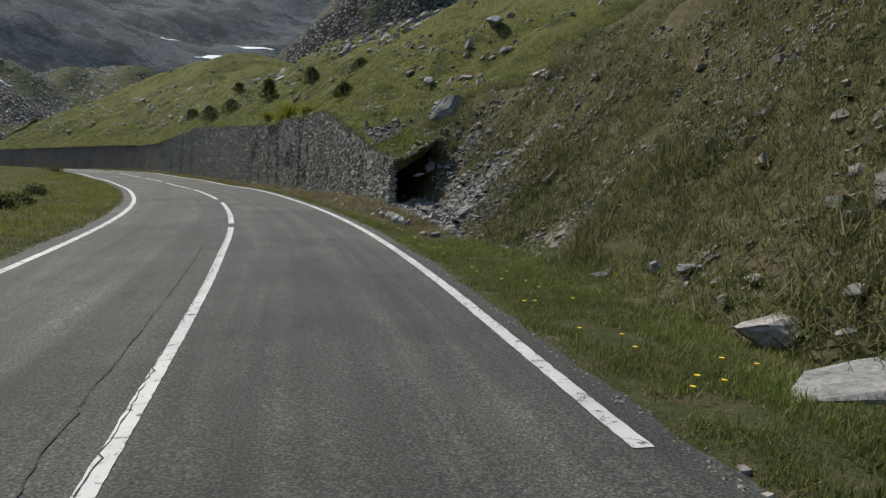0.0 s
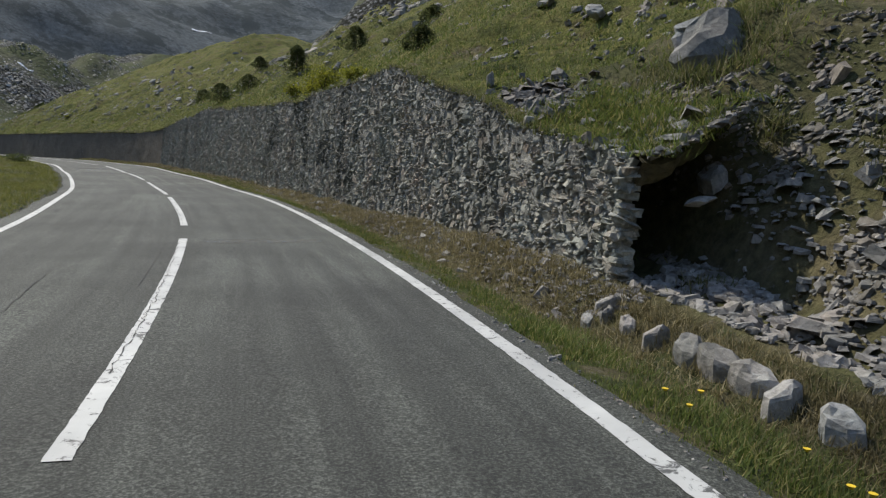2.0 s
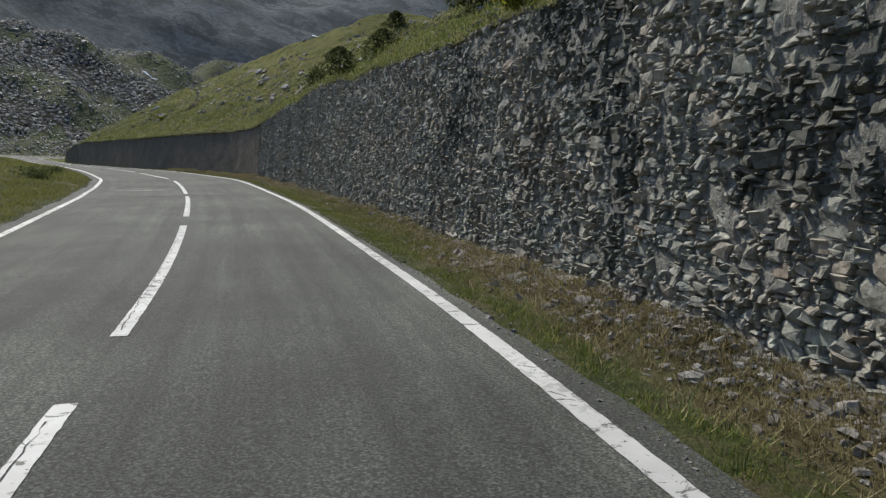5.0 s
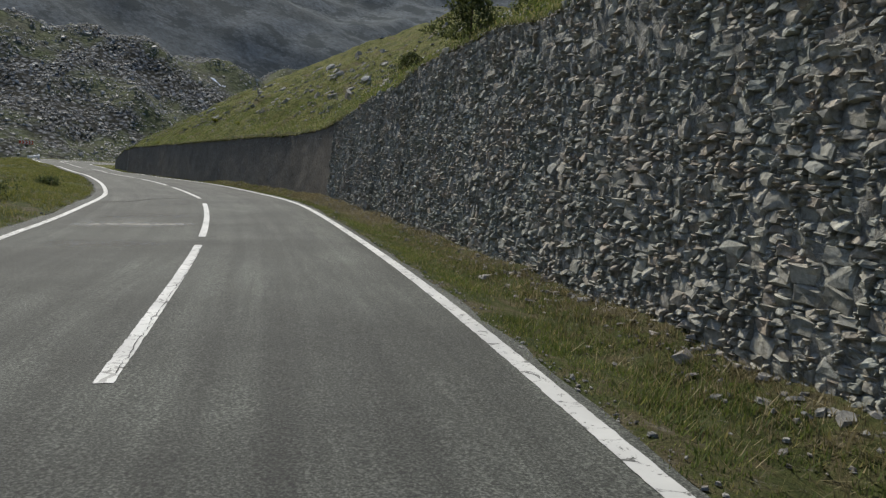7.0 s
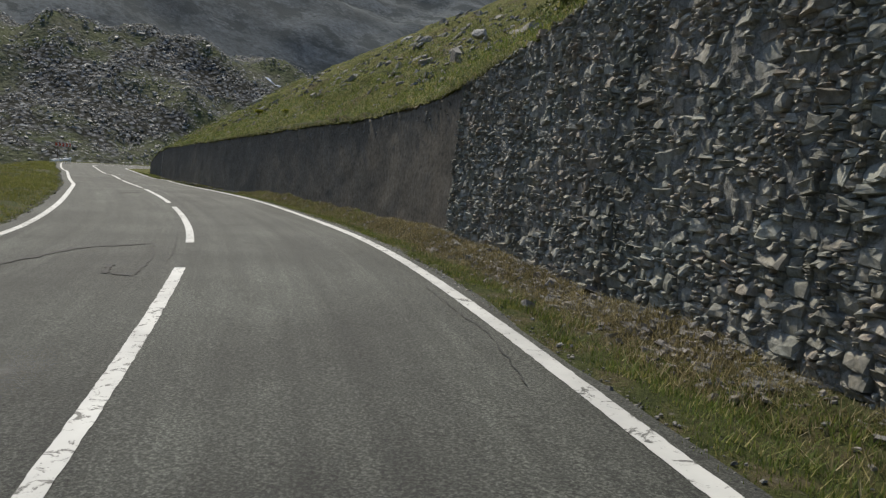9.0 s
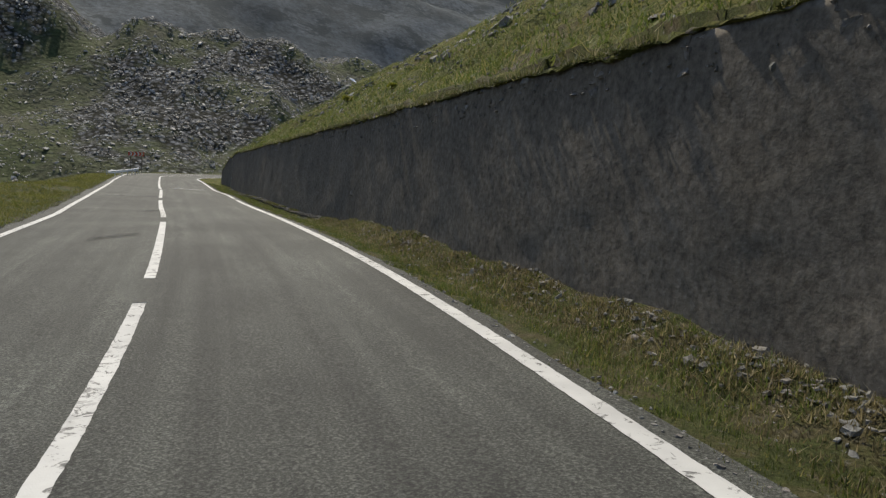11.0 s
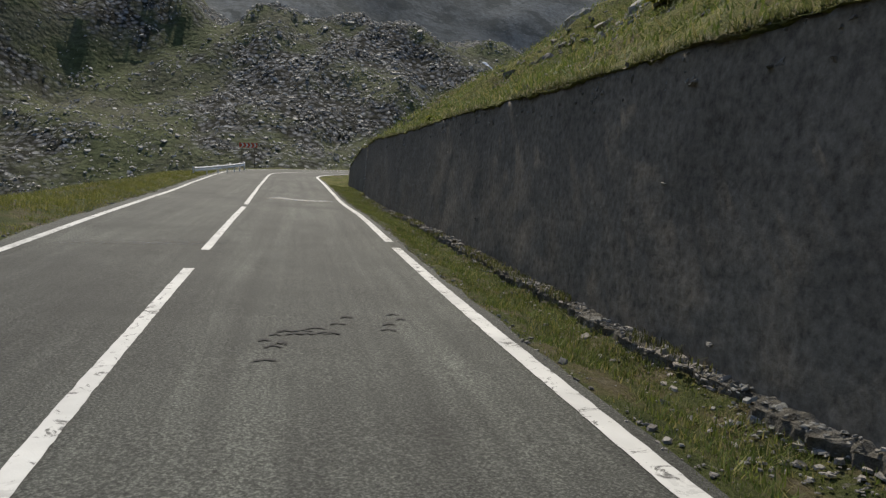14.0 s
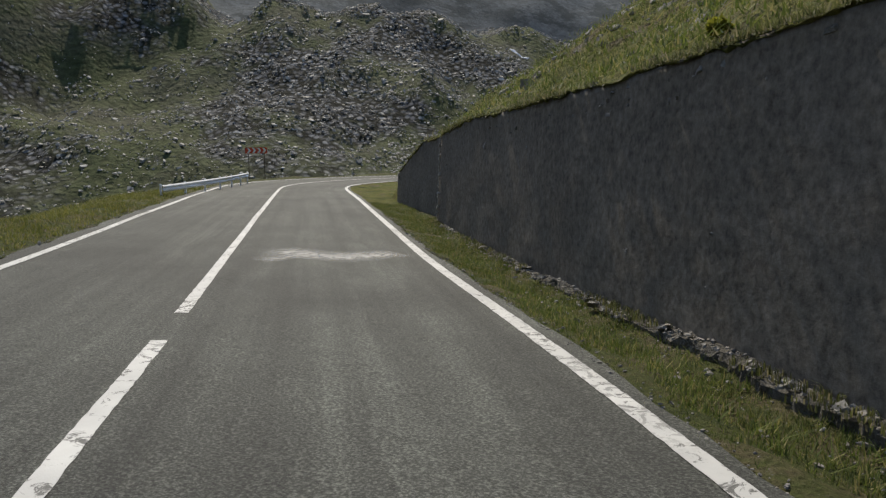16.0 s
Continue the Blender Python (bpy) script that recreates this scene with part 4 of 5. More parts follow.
def build_rubble():
    g = np.random.default_rng(21)
    s = np.concatenate([g.uniform(2, 24, 4200), g.uniform(24, 130, 8000), g.uniform(9, 24, 15000), g.uniform(3, 20, 900), g.uniform(43, 76, 700), g.uniform(40, 128, 800)])
    lat = np.concatenate([2.0 + g.gamma(1.8, 2.2, 4200), 2.2 + g.gamma(1.8, 3.8, 8000), 2.0 + g.gamma(1.6, 1.7, 15000), 2.25 + np.abs(g.normal(0, 0.22, 900)), g.normal(12.8, 0.9, 700), 3.0 + g.gamma(2.0, 3.5, 800)])
    brow = np.concatenate([np.ones(len(s) - 1500), g.uniform(1.01, 2.6, 700), g.uniform(1.01, 1.9, 800)])
    keep = ((rough(s, lat, 2.6, 3) > np.interp(s, [8, 11, 23.9, 24.1], [0.03, -0.08, -0.08, 0.02])) | ((rough(s, lat, 1.1, 3) > -0.12) & (s > 10 + 1.5 * rough(s, lat, 2.0, 2)) & (s < 24) & (lat < 6.5 + 3 * rough(s, lat, 3.0, 2)))) & ((s < 20.4) | (lat > wall_lat(s) + 0.7)) | (brow > 1)
    s, lat, brow = s[keep], lat[keep], brow[keep]
    p = bank_point(s, lat)
    a = np.interp(s, ALONG, TURN)
    size = (0.04 + g.gamma(1.2, 0.042, len(s)) * (1 + 0.06 * lat)) * np.where((s > 10) & (s < 24), 0.62, np.where(s > 24, 1.5, 1.0)) * brow
    m = scatter_frame(p, size, g.uniform(0, 6.3, len(s)), -np.full(len(s), 0.6) + g.normal(0, 0.3, len(s)), a + math.pi / 2, np.stack([g.uniform(0.7, 1.6, len(s)), g.uniform(0.6, 1.1, len(s)), g.uniform(0.5, 1.1, len(s))], 1))
    tagged(new("slate_rubble", joined("slate_rubble", CHIPS, m[s < 24], BANK_ROCK, 5)), "loose slate rubble strewn over the bank", "rubble", kind="stuff")
    tagged(new("slope_stones", joined("slope_stones", CHIPS, m[s >= 24], ROCK_JOINED, 15)), "grey stones strewn over the grassy slope", "stones", kind="stuff")
    # slate slipped from the bank beside the wall's end
    s, lat = g.uniform(14.5, 20.9, 3600), 1.75 + g.gamma(1.8, 0.7, 3600)
    ok = lat < 4.5
    s, lat = s[ok], lat[ok]
    n = len(s)
    m = scatter_frame(bank_point(s, lat), 0.04 + g.gamma(1.3, 0.045, n), g.uniform(0, 6.3, n), g.normal(0, 0.4, n), g.uniform(0, 6.3, n), np.stack([g.uniform(0.8, 1.7, n), g.uniform(0.6, 1.1, n), g.uniform(0.5, 1.1, n)], 1))
    tagged(new("slate_heap", joined("slate_heap", CHIPS, m, ROCK_JOINED, 25)), "heap of grey slate pieces slipped from the bank", "rubble", kind="stuff")
    # slate showing in the turf above the wall's first length
    n = 420
    s, lat = g.normal(24.6, 0.55, n), 2.05 + np.abs(g.normal(0, 0.5, n))
    m = scatter_frame(bank_point(s, lat) + np.array([0, 0, 0.05]), 0.06 + g.gamma(1.4, 0.05, n), g.uniform(0, 6.3, n), g.normal(-0.5, 0.35, n), g.uniform(0, 6.3, n), np.stack([g.uniform(0.8, 1.7, n), g.uniform(0.6, 1.1, n), g.uniform(0.6, 1.2, n)], 1))
    tagged(new("slate_outcrop", joined("slate_outcrop", CHIPS, m, DULL_STONE, 35)), "dark broken slate showing in the turf above the wall", "rubble", kind="stuff")
    # debris at the foot of the wall
    s = np.concatenate([g.uniform(20, 72, 13000), g.uniform(70, 95, 3800), g.uniform(95, 122, 900)])
    lat = wall_lat(s) - 0.05 - np.abs(g.normal(0, 0.33, len(s)))
    ok = (lat > 0.5) & ((s < 44.5) | (s > 62.5) | (g.random(len(s)) < 0.15))
    s, lat = s[ok], lat[ok]
    p = bank_point(s, lat)
    size = (0.022 + g.gamma(1.2, 0.03, len(s))) * np.where(s > 70, 0.6, 1.0)
    m = scatter_frame(p, size, g.uniform(0, 6.3, len(s)), g.normal(0, 0.35, len(s)), g.uniform(0, 6.3, len(s)), np.stack([g.uniform(0.8, 1.6, len(s)), g.uniform(0.6, 1.1, len(s)), g.uniform(0.5, 1.1, len(s))], 1))
    tagged(new("wall_debris", joined("wall_debris", CHIPS, m, ROCK_JOINED, 6)), "small stones fallen along the foot of the wall", "debris", kind="stuff")
    # crumbled stones on the footing
    s = g.uniform(72, 124, 3000)
    lat = wall_lat(s) - 0.1 + g.normal(0, 0.07, len(s))
    p = site(s, lat, -0.045 + 0.07 * rough(s, s * 0, 0.8, 5, 0.7))
    size = 0.015 + g.gamma(1.3, 0.02, len(s))
    m = scatter_frame(p, size, g.uniform(0, 6.3, len(s)), g.normal(0, 0.35, len(s)), g.uniform(0, 6.3, len(s)), np.stack([g.uniform(0.8, 1.6, len(s)), g.uniform(0.6, 1.1, len(s)), g.uniform(0.5, 1.1, len(s))], 1))
    tagged(new("footing_debris", joined("footing_debris", CHIPS, m, ROCK_JOINED, 16)), "crumbled stones on the broken footing", "debris", kind="stuff")
    # gravel on the edges of the asphalt
    s = np.concatenate([g.uniform(0, 125, 3000), g.uniform(0, 125, 2600)])
    lat = np.concatenate([0.12 + np.abs(g.normal(0, 0.08, 3000)), np.zeros(2600)])
    lat[3000:] = -road_width(s[3000:]) - 0.3 - np.abs(g.normal(0, 0.16, 2600))
    p = site(s, lat, 0.0)
    size = 0.012 + g.gamma(1.4, 0.009, len(s))
    m = scatter_frame(p, size, g.uniform(0, 6.3, len(s)), g.normal(0, 0.3, len(s)), g.uniform(0, 6.3, len(s)), np.ones((len(s), 3)))
    tagged(new("gravel", joined("gravel", CHIPS, m, ROCK_JOINED, 7)), "fine gravel along the edges of the asphalt", "gravel", kind="stuff")


build_rubble()


def build_scree():
    g = np.random.default_rng(31)
    n = 250000
    u, v = g.uniform(62, 262, n), g.uniform(-130, 120, n)
    x, y = -51.5 - 0.70 * u + 0.714 * v, 87.1 + 0.714 * u + 0.70 * v
    dens = 0.16 + 0.75 * np.exp(-((v - 8 + (u - 180) * 0.25) / 30) ** 2) + 0.6 * rough(x, y, 16.0, 4)
    keep = (g.random(n) < np.clip(dens, 0.02, 1)) & (v < 88)
    x, y = x[keep], y[keep]
    z, s, lat = land(x, y)
    ok = (lat < -road_width(s) - 9) | (s > 158)
    x, y, z = x[ok], y[ok], z[ok]
    gx, gy = (valley(x + 1.5, y) - valley(x - 1.5, y)) / 3, (valley(x, y + 1.5) - valley(x, y - 1.5)) / 3
    n = len(x)
    slope = np.arctan(np.hypot(gx, gy))
    axis = np.arctan2(-gx, gy) + math.pi
    size = (0.2 + g.gamma(0.8, 0.2, n)) * np.interp(np.hypot(x + 51, y - 87), [60, 170], [0.55, 1.0])
    m = scatter_frame(np.stack([x, y, z], 1), size, g.uniform(0, 6.3, n), -slope * 0.85 + g.normal(0, 0.2, n), axis, np.stack([g.uniform(0.8, 1.7, n), g.uniform(0.7, 1.2, n), g.uniform(0.6, 1.3, n)], 1))
    tagged(new("scree", joined("scree", CHIPS, m, SCREE_ROCK, 8)), "pale boulders of a scree slope across the valley", "scree", kind="stuff")


build_scree()


# ---- plants ----
def blades(name, p, height, spread, count, width, material, seed, lean=0.5, plain=False):
    """Tufts of grass at p; height is one a tuft, count blades each."""
    g = np.random.default_rng(seed)
    n = len(p) * count
    root = np.repeat(p, count, 0) + np.concatenate([g.normal(0, 1, (n, 2)) * np.repeat(spread, count)[:, None], np.zeros((n, 1))], 1)
    h = np.repeat(height, count) * g.uniform(0.5, 1.25, n)
    a = g.uniform(0, 6.283, n)
    out = np.abs(g.normal(0, lean, n)) * h
    side = np.stack([-np.sin(a), np.cos(a), 0 * a], 1) * (width * g.uniform(0.6, 1.4, n))[:, None]
    way = np.stack([np.cos(a), np.sin(a), 0 * a], 1)
    mid = root + way * (out * 0.35)[:, None] + np.array([0, 0, 1.0]) * (h * 0.6)[:, None]
    tip = root + way * out[:, None] + np.array([0, 0, 1.0]) * (h * g.uniform(0.75, 1.0, n))[:, None]
    root[:, 2] -= 0.03
    if plain:
        v = np.stack([root - side, root + side, tip], 1).reshape(-1, 3)
        return mesh_from(name, v, np.arange(3 * n).reshape(-1, 3), material, True)
    v = np.stack([root - side, root + side, mid + side * 0.75, mid - side * 0.75, tip], 1).reshape(-1, 3)
    f = np.array([(0, 1, 2), (0, 2, 3), (3, 2, 4)])
    faces = (f[None] + (np.arange(n) * 5)[:, None, None]).reshape(-1, 3)
    return mesh_from(name, v, faces, material, True)


def build_grass():
    g = np.random.default_rng(41)
    # green verge by the road
    s = np.concatenate([g.uniform(-2, 130, 30000), g.uniform(0, 22, 15000)])
    lat = np.concatenate([g.uniform(0.12, 1.4, 30000), g.uniform(0.4, 2.5, 15000)])
    lat = lat + 0.12 * rough(s, s * 0, 1.2, 2)
    keep = (lat > np.interp(s, [36, 45, 62, 75, 95], [0.24, 0.14, 0.15, 0.24, 0.18])) & ((s < 14) | (s > 20.6) | (lat < 0.95)) & ((lat < np.interp(s, [20, 41, 46, 61, 66], [0.78, 0.78, 1.6, 1.6, 0.8]) + 0.35 * rough(s, lat, 2.2, 2)) | (s < 20) | (s > 74)) & (rough(s, lat, 0.8, 3) > -0.3)
    s, lat = s[keep], lat[keep]
    hgt = np.where(s < 20, 0.055, 0.05) * (1 + 0.8 * rough(s, lat, 0.9, 2)) * g.uniform(0.5, 1.4, len(s)) * np.clip((lat - 0.1) / 0.4, 0.35, 1)
    tagged(new("verge_grass", blades("verge_grass", bank_point(s, lat), hgt, np.full(len(s), 0.06), 9, 0.0055, GRASS, 1, 1.3, True)), "short green grass on the roadside verge", "grass", kind="stuff")
    # dry grass under the wall
    s = np.concatenate([g.uniform(15, 74, 24000), g.uniform(70, 93, 7000)])
    lat = wall_lat(s) - 0.05 - np.abs(g.normal(0, 0.45, len(s)))
    ok = (lat > 0.5) & ((s < 44.5) | (s > 62.5) | (g.random(len(s)) < 0.3))
    s, lat = s[ok], lat[ok]
    tagged(new("wall_foot_grass", blades("wall_foot_grass", bank_point(s, lat), g.uniform(0.03, 0.1, len(s)) * np.where(s > 70, 0.6, 1.0), np.full(len(s), 0.06), 7, 0.005, STRAW, 2, 1.7, True)), "dry straw-coloured grass at the foot of the wall", "grass", kind="stuff")
    # moss and grass on the footing
    s = g.uniform(72, 124, 1300)
    lat = wall_lat(s) - 0.12 + g.normal(0, 0.08, len(s))
    keep = rough(s, s * 0, 1.6, 3) > -0.12
    p = site(s[keep], lat[keep], -0.02)
    tagged(new("footing_grass", blades("footing_grass", p, g.uniform(0.015, 0.05, len(p)), np.full(len(p), 0.05), 8, 0.005, DRY_GRASS, 6, 1.2)), "dry grass growing on the broken footing", "grass", kind="stuff")
    # bank before the wall
    s, lat = g.uniform(-2, 24, 28000), 2.0 + g.gamma(1.5, 2.6, 28000)
    keep = (rough(s, lat, 2.4, 3) > np.interp(s, [11, 14, 22, 24], [-0.32, -0.2, -0.12, -0.15]) - 0.1 * (lat > 6)) & ((s < 20.4) | (lat > wall_lat(s) + 1.6))
    s, lat = s[keep], lat[keep]
    tagged(new("bank_grass", blades("bank_grass", bank_point(s, lat), g.uniform(0.04, 0.13, len(s)) * np.where(rough(s, lat, 1.3, 2) > 0.12, 2.0, 1.0), np.full(len(s), 0.09), 9, 0.008, DRY_GRASS, 3, 1.3, True)), "tufts of dry brownish grass on the steep bank", "grass", kind="stuff")
    # slope above the wall
    s = g.uniform(21.5, 134, 32000)
    lat = wall_lat(s) + 0.25 + g.gamma(1.25, 3.6, 32000)
    keep = (rough(s, lat, 2.4, 3) > -0.3) & (lat < 26)
    s, lat = s[keep], lat[keep]
    tagged(new("slope_grass", blades("slope_grass", bank_point(s, lat), g.uniform(0.03, 0.11, len(s)), np.full(len(s), 0.17), 7, 0.011, GRASS, 4, 1.7, True)), "yellow-green mountain grass above the wall", "grass", kind="stuff")
    # turf hanging over the wall's top
    s = np.concatenate([g.uniform(22, 129, 9000), g.uniform(68, 123, 6000)])
    lat = wall_lat(s) + 0.06 * wall_top(s) - 0.06 + np.abs(g.normal(0, 0.28, len(s)))
    keep = rough(s, s * 0, 1.3, 3) > -0.32
    s, lat = s[keep], lat[keep]
    tagged(new("wall_top_grass", blades("wall_top_grass", site(s, lat, wall_top(s) + 0.02), g.uniform(0.03, 0.09, len(s)), np.full(len(s), 0.06), 7, 0.007, DRY_GRASS, 14, 1.6, True)), "dry turf hanging over the top of the wall", "grass", kind="stuff")
    # valley side
    s = g.uniform(0, 140, 32000)
    d = 0.45 + g.gamma(1.3, 2.0, 32000)
    p = site(s, -road_width(s) - d, 0)
    p[:, 2] = land(p[:, 0], p[:, 1])[0]
    keep = (rough(s, d, 1.2, 2) > -0.35) & (d < 15)
    tagged(new("valley_grass", blades("valley_grass", p[keep], g.uniform(0.05, 0.17, keep.sum()) * np.clip(d[keep], 0.4, 1), np.full(keep.sum(), 0.06), 7, 0.008, MEADOW, 5, 1.1, True)), "meadow grass on the valley side of the road", "grass", kind="stuff")


build_grass()
build_ledge()


def build_flower(s, lat, tall):
    p = bank_point(s, lat)[0]
    base = new("dandelion")
    base.location = p
    bm = bmesh.new()
    bmesh.ops.create_cone(bm, segments=5, radius1=0.003, radius2=0.002, depth=tall, matrix=Matrix.Translation((0, 0, tall / 2)))
    part("stem", bm, NEEDLES, base)
    bm = bmesh.new()
    bmesh.ops.create_cone(bm, cap_ends=True, segments=9, radius1=0.008, radius2=0.02, depth=0.016, matrix=Matrix.Translation((0, 0, tall)))
    part("flower_head", bm, PETAL, base, "yellow flower head")
    tagged(base, "yellow dandelion flowering in the verge grass", "flower", "dandelions in the verge")
    return base


def build_flowers():
    g = random.Random(5)
    for k in range(34):
        s = g.uniform(4, 18)
        build_flower(s, 0.45 + abs(g.gauss(0, 0.35)), g.uniform(0.07, 0.14))


build_flowers()


def leaf_cloud(points, size, seed):
    """Small leaf clumps at the points, each a bent four-sided leaf."""
    g = np.random.default_rng(seed)
    n = len(points)
    a = g.normal(size=(n, 3))
    a /= np.linalg.norm(a, axis=1)[:, None]
    b = np.cross(a, g.normal(size=(n, 3)))
    b /= np.linalg.norm(b, axis=1)[:, None]
    k = size * g.uniform(0.6, 1.4, n)[:, None]
    v = np.stack([points - a * k, points + b * k * 0.5, points + a * k, points - b * k * 0.5], 1).reshape(-1, 3)
    f = (np.array([(0, 1, 2), (0, 2, 3)])[None] + (np.arange(n) * 4)[:, None, None]).reshape(-1, 3)
    return v, f


def build_shrub(s, lat, height, width, conifer, seed):
    g = np.random.default_rng(seed)
    p = bank_point(s, lat)[0]
    base = new("conifer_shrub" if conifer else "leafy_bush")
    base.location = p
    bm = bmesh.new()
    stems = 1 if conifer else 5
    tips = []
    for k in range(stems):
        lean = Vector((g.normal() * 0.35, g.normal() * 0.35, 1)) if not conifer else Vector((0.03, 0, 1))
        lean.normalize()
        length = height * (0.95 if conifer else g.uniform(0.5, 0.8))
        bmesh.ops.create_cone(bm, segments=6, radius1=0.03 * height, radius2=0.006, depth=length, matrix=Matrix.Translation(lean * length * 0.5 - Vector((0, 0, 0.05))) @ lean.to_track_quat("Z", "Y").to_matrix().to_4x4())
        tips.append(np.array(lean * length))
    part("trunk" if conifer else "stems", bm, BARK, base)
    n = 3000 if conifer else 1300
    if conifer:
        t = g.random(n) ** 0.8
        r = width / 2 * np.sqrt(np.clip(1.02 - t ** 2.2, 0, 1)) * np.sqrt(g.uniform(0.05, 1.2, n))
        ang = g.uniform(0, 6.283, n)
        ang = ang + 0.3 * np.sin(ang * 5)
        r = r * (0.75 + 0.4 * np.sin(ang * 3 + seed) * np.sin(t * 9 + seed))
        pts = np.stack([r * np.cos(ang), r * np.sin(ang), 0.06 * height + t * height * 0.95 - 0.25 * r], 1)
        v, f = leaf_cloud(pts, 0.024 * height + 0.02, seed)
    else:
        c = np.array(tips)[g.integers(0, stems, n)] * g.uniform(0.45, 1.05, (n, 1))
        pts = c + g.normal(0, 1, (n, 3)) * np.array([width * 0.17, width * 0.17, height * 0.14])
        pts[:, 2] = np.abs(pts[:, 2]) + 0.04
        v, f = leaf_cloud(pts, 0.045, seed)
    me = mesh_from("crown", v, f, NEEDLES if conifer else LEAVES)
    ob = new("crown", me)
    ob.parent = base
    tagged(base, "small dark conifer on the grassy slope" if conifer else "yellow-green leafy bush on top of the wall", "shrub", "shrubs above the wall")


for _n, _q in enumerate([(33.2, 3.3, 0.7, 1.2), (47.8, 6.0, 1.1, 1.6), (54.6, 5.2, 1.4, 1.5), (60.4, 4.15, 1.1, 2.2), (62.1, 2.95, 1.1, 2.1), (74.4, 5.8, 1.1, 2.0), (40.5, 6.5, 0.7, 1.3), (66.5, 6.8, 0.8, 1.3)]):
    build_shrub(*_q, True, 60 + _n)
for _n, _q in enumerate([(39.9, 2.35, 0.95, 1.8), (41.6, 2.4, 0.8, 1.6), (44.5, 2.45, 0.5, 1.0), (36.2, 2.4, 0.45, 0.9)]):
    build_shrub(*_q, False, 80 + _n)


for _n, _q in enumerate([(111.2, 2.0, 0.14, 0.2), (91.0, 3.0, 0.12, 0.25), (103.0, 4.6, 0.2, 0.5)]):
    build_shrub(*_q, False, 90 + _n)


def build_low_bush(s, lat, height, width, seed):
    g = np.random.default_rng(seed)
    p = site(s, lat, 0.0)
    z = float(land(p[None, 0], p[None, 1])[0][0])
    base = new("low_bush")
    base.location = (p[0], p[1], z)
    bm = bmesh.new()
    for k in range(4):
        lean = Vector((g.normal() * 0.6, g.normal() * 0.6, 1)).normalized()
        bmesh.ops.create_cone(bm, segments=5, radius1=0.012, radius2=0.004, depth=height * 0.8, matrix=Matrix.Translation(lean * height * 0.4 - Vector((0, 0, 0.03))) @ lean.to_track_quat("Z", "Y").to_matrix().to_4x4())
    part("stems", bm, BARK, base)
    q = g.normal(0, 1, (700, 3)) * np.array([width * 0.24, width * 0.24, height * 0.22])
    q[:, 2] = np.abs(q[:, 2] + height * 0.35)
    v, f = leaf_cloud(q, 0.05, seed)
    ob = new("crown", mesh_from("crown", v, f, NEEDLES))
    ob.parent = base
    tagged(base, "low dark bush in the valley-side grass", "shrub", "bushes on the valley side")


for _n, _q in enumerate([(20.2, -7.9, 0.5, 0.7), (24.4, -8.2, 0.45, 0.6), (28.3, -8.4, 0.4, 0.7), (65.0, -7.8, 0.55, 1.3), (22.0, -9.5, 0.6, 0.9), (74.9, -7.3, 0.4, 0.8)]):
    build_low_bush(*_q, 120 + _n)


def build_snow(x, y, length, width, turn, seed):
    g = np.random.default_rng(seed)
    t = np.linspace(-1, 1, 25)
    c, s_ = math.cos(turn), math.sin(turn)
    cols = []
    for k in np.linspace(-1, 1, 9):
        w = width / 2 * np.sqrt(np.clip(1 - t ** 2, 0.0, 1)) * (0.7 + 0.9 * value_noise(t * 3 + seed, t * 0 + 2)) * k
        px, py = x + c * t * length / 2 - s_ * w, y + s_ * t * length / 2 + c * w
        cols.append(np.stack([px, py, land(px, py)[0] + 0.5 - 0.2 * abs(k)], 1))
    tagged(new("white_patch", sheet("white_patch", np.stack(cols, 1), SNOW, True, flip=True)), "white patch, old snow on the dark mountainside and pale boulders on the scree hill", "snow", "snow patches")


# the fourth, small patch is a white sheet added in place of pale boulders
for _n, _q in enumerate([(-183, 581, 26, 9, 0.5), (-163, 629, 34, 8, 0.2), (-204, 500, 34, 7, 0.9), (-140, 236, 4.5, 1.6, 0.4), (-222, 600, 22, 6, 1.2)]):
    build_snow(*_q, 140 + _n)


# ---- road furniture ----
def build_guardrail():
    rail = new("guardrail")
    a, e = np.array([-73.8, 101.2]), np.array([-83.6, 112.6])
    t = np.linspace(0, 1, 25)
    bow = 0.25 * np.sin(t * math.pi)
    xy = a + (e - a) * t[:, None] + bow[:, None] * np.array([0.69, 0.72])
    ground = np.linspace(-0.12, -0.02, 25)
    rail.location = (*a, float(ground[0]))
    inv = np.array(rail.location)
    side = np.array([0.69, 0.72])
    prof = [(0.0, 0.0), (0.035, 0.05), (0.035, 0.1), (0.0, 0.14), (0.0, 0.17), (0.035, 0.21), (0.035, 0.26), (0.0, 0.31)]
    prof = prof + [(p - 0.006, q) for p, q in prof[::-1]]
    cols = [np.concatenate([xy + side * (p + 0.05), (ground + 0.45 + 0.75 * q)[:, None]], 1) - inv for p, q in prof]
    ob = new("beam", sheet("beam", np.stack(cols, 1), STEEL, False))
    ob.parent = rail
    for k in range(0, 25, 4):
        bm = bmesh.new()
        p = np.array([*xy[k], ground[k]]) - inv
        box(bm, (0.06, 0.1, 1.3), (p[0], p[1], p[2] + 0.08), Euler((0, 0, radians(46))).to_matrix().to_4x4(), 0.008)
        part("post", bm, STEEL, rail)
    tagged(rail, "galvanised steel guardrail on posts beside the valley verge", "guardrail")


build_guardrail()


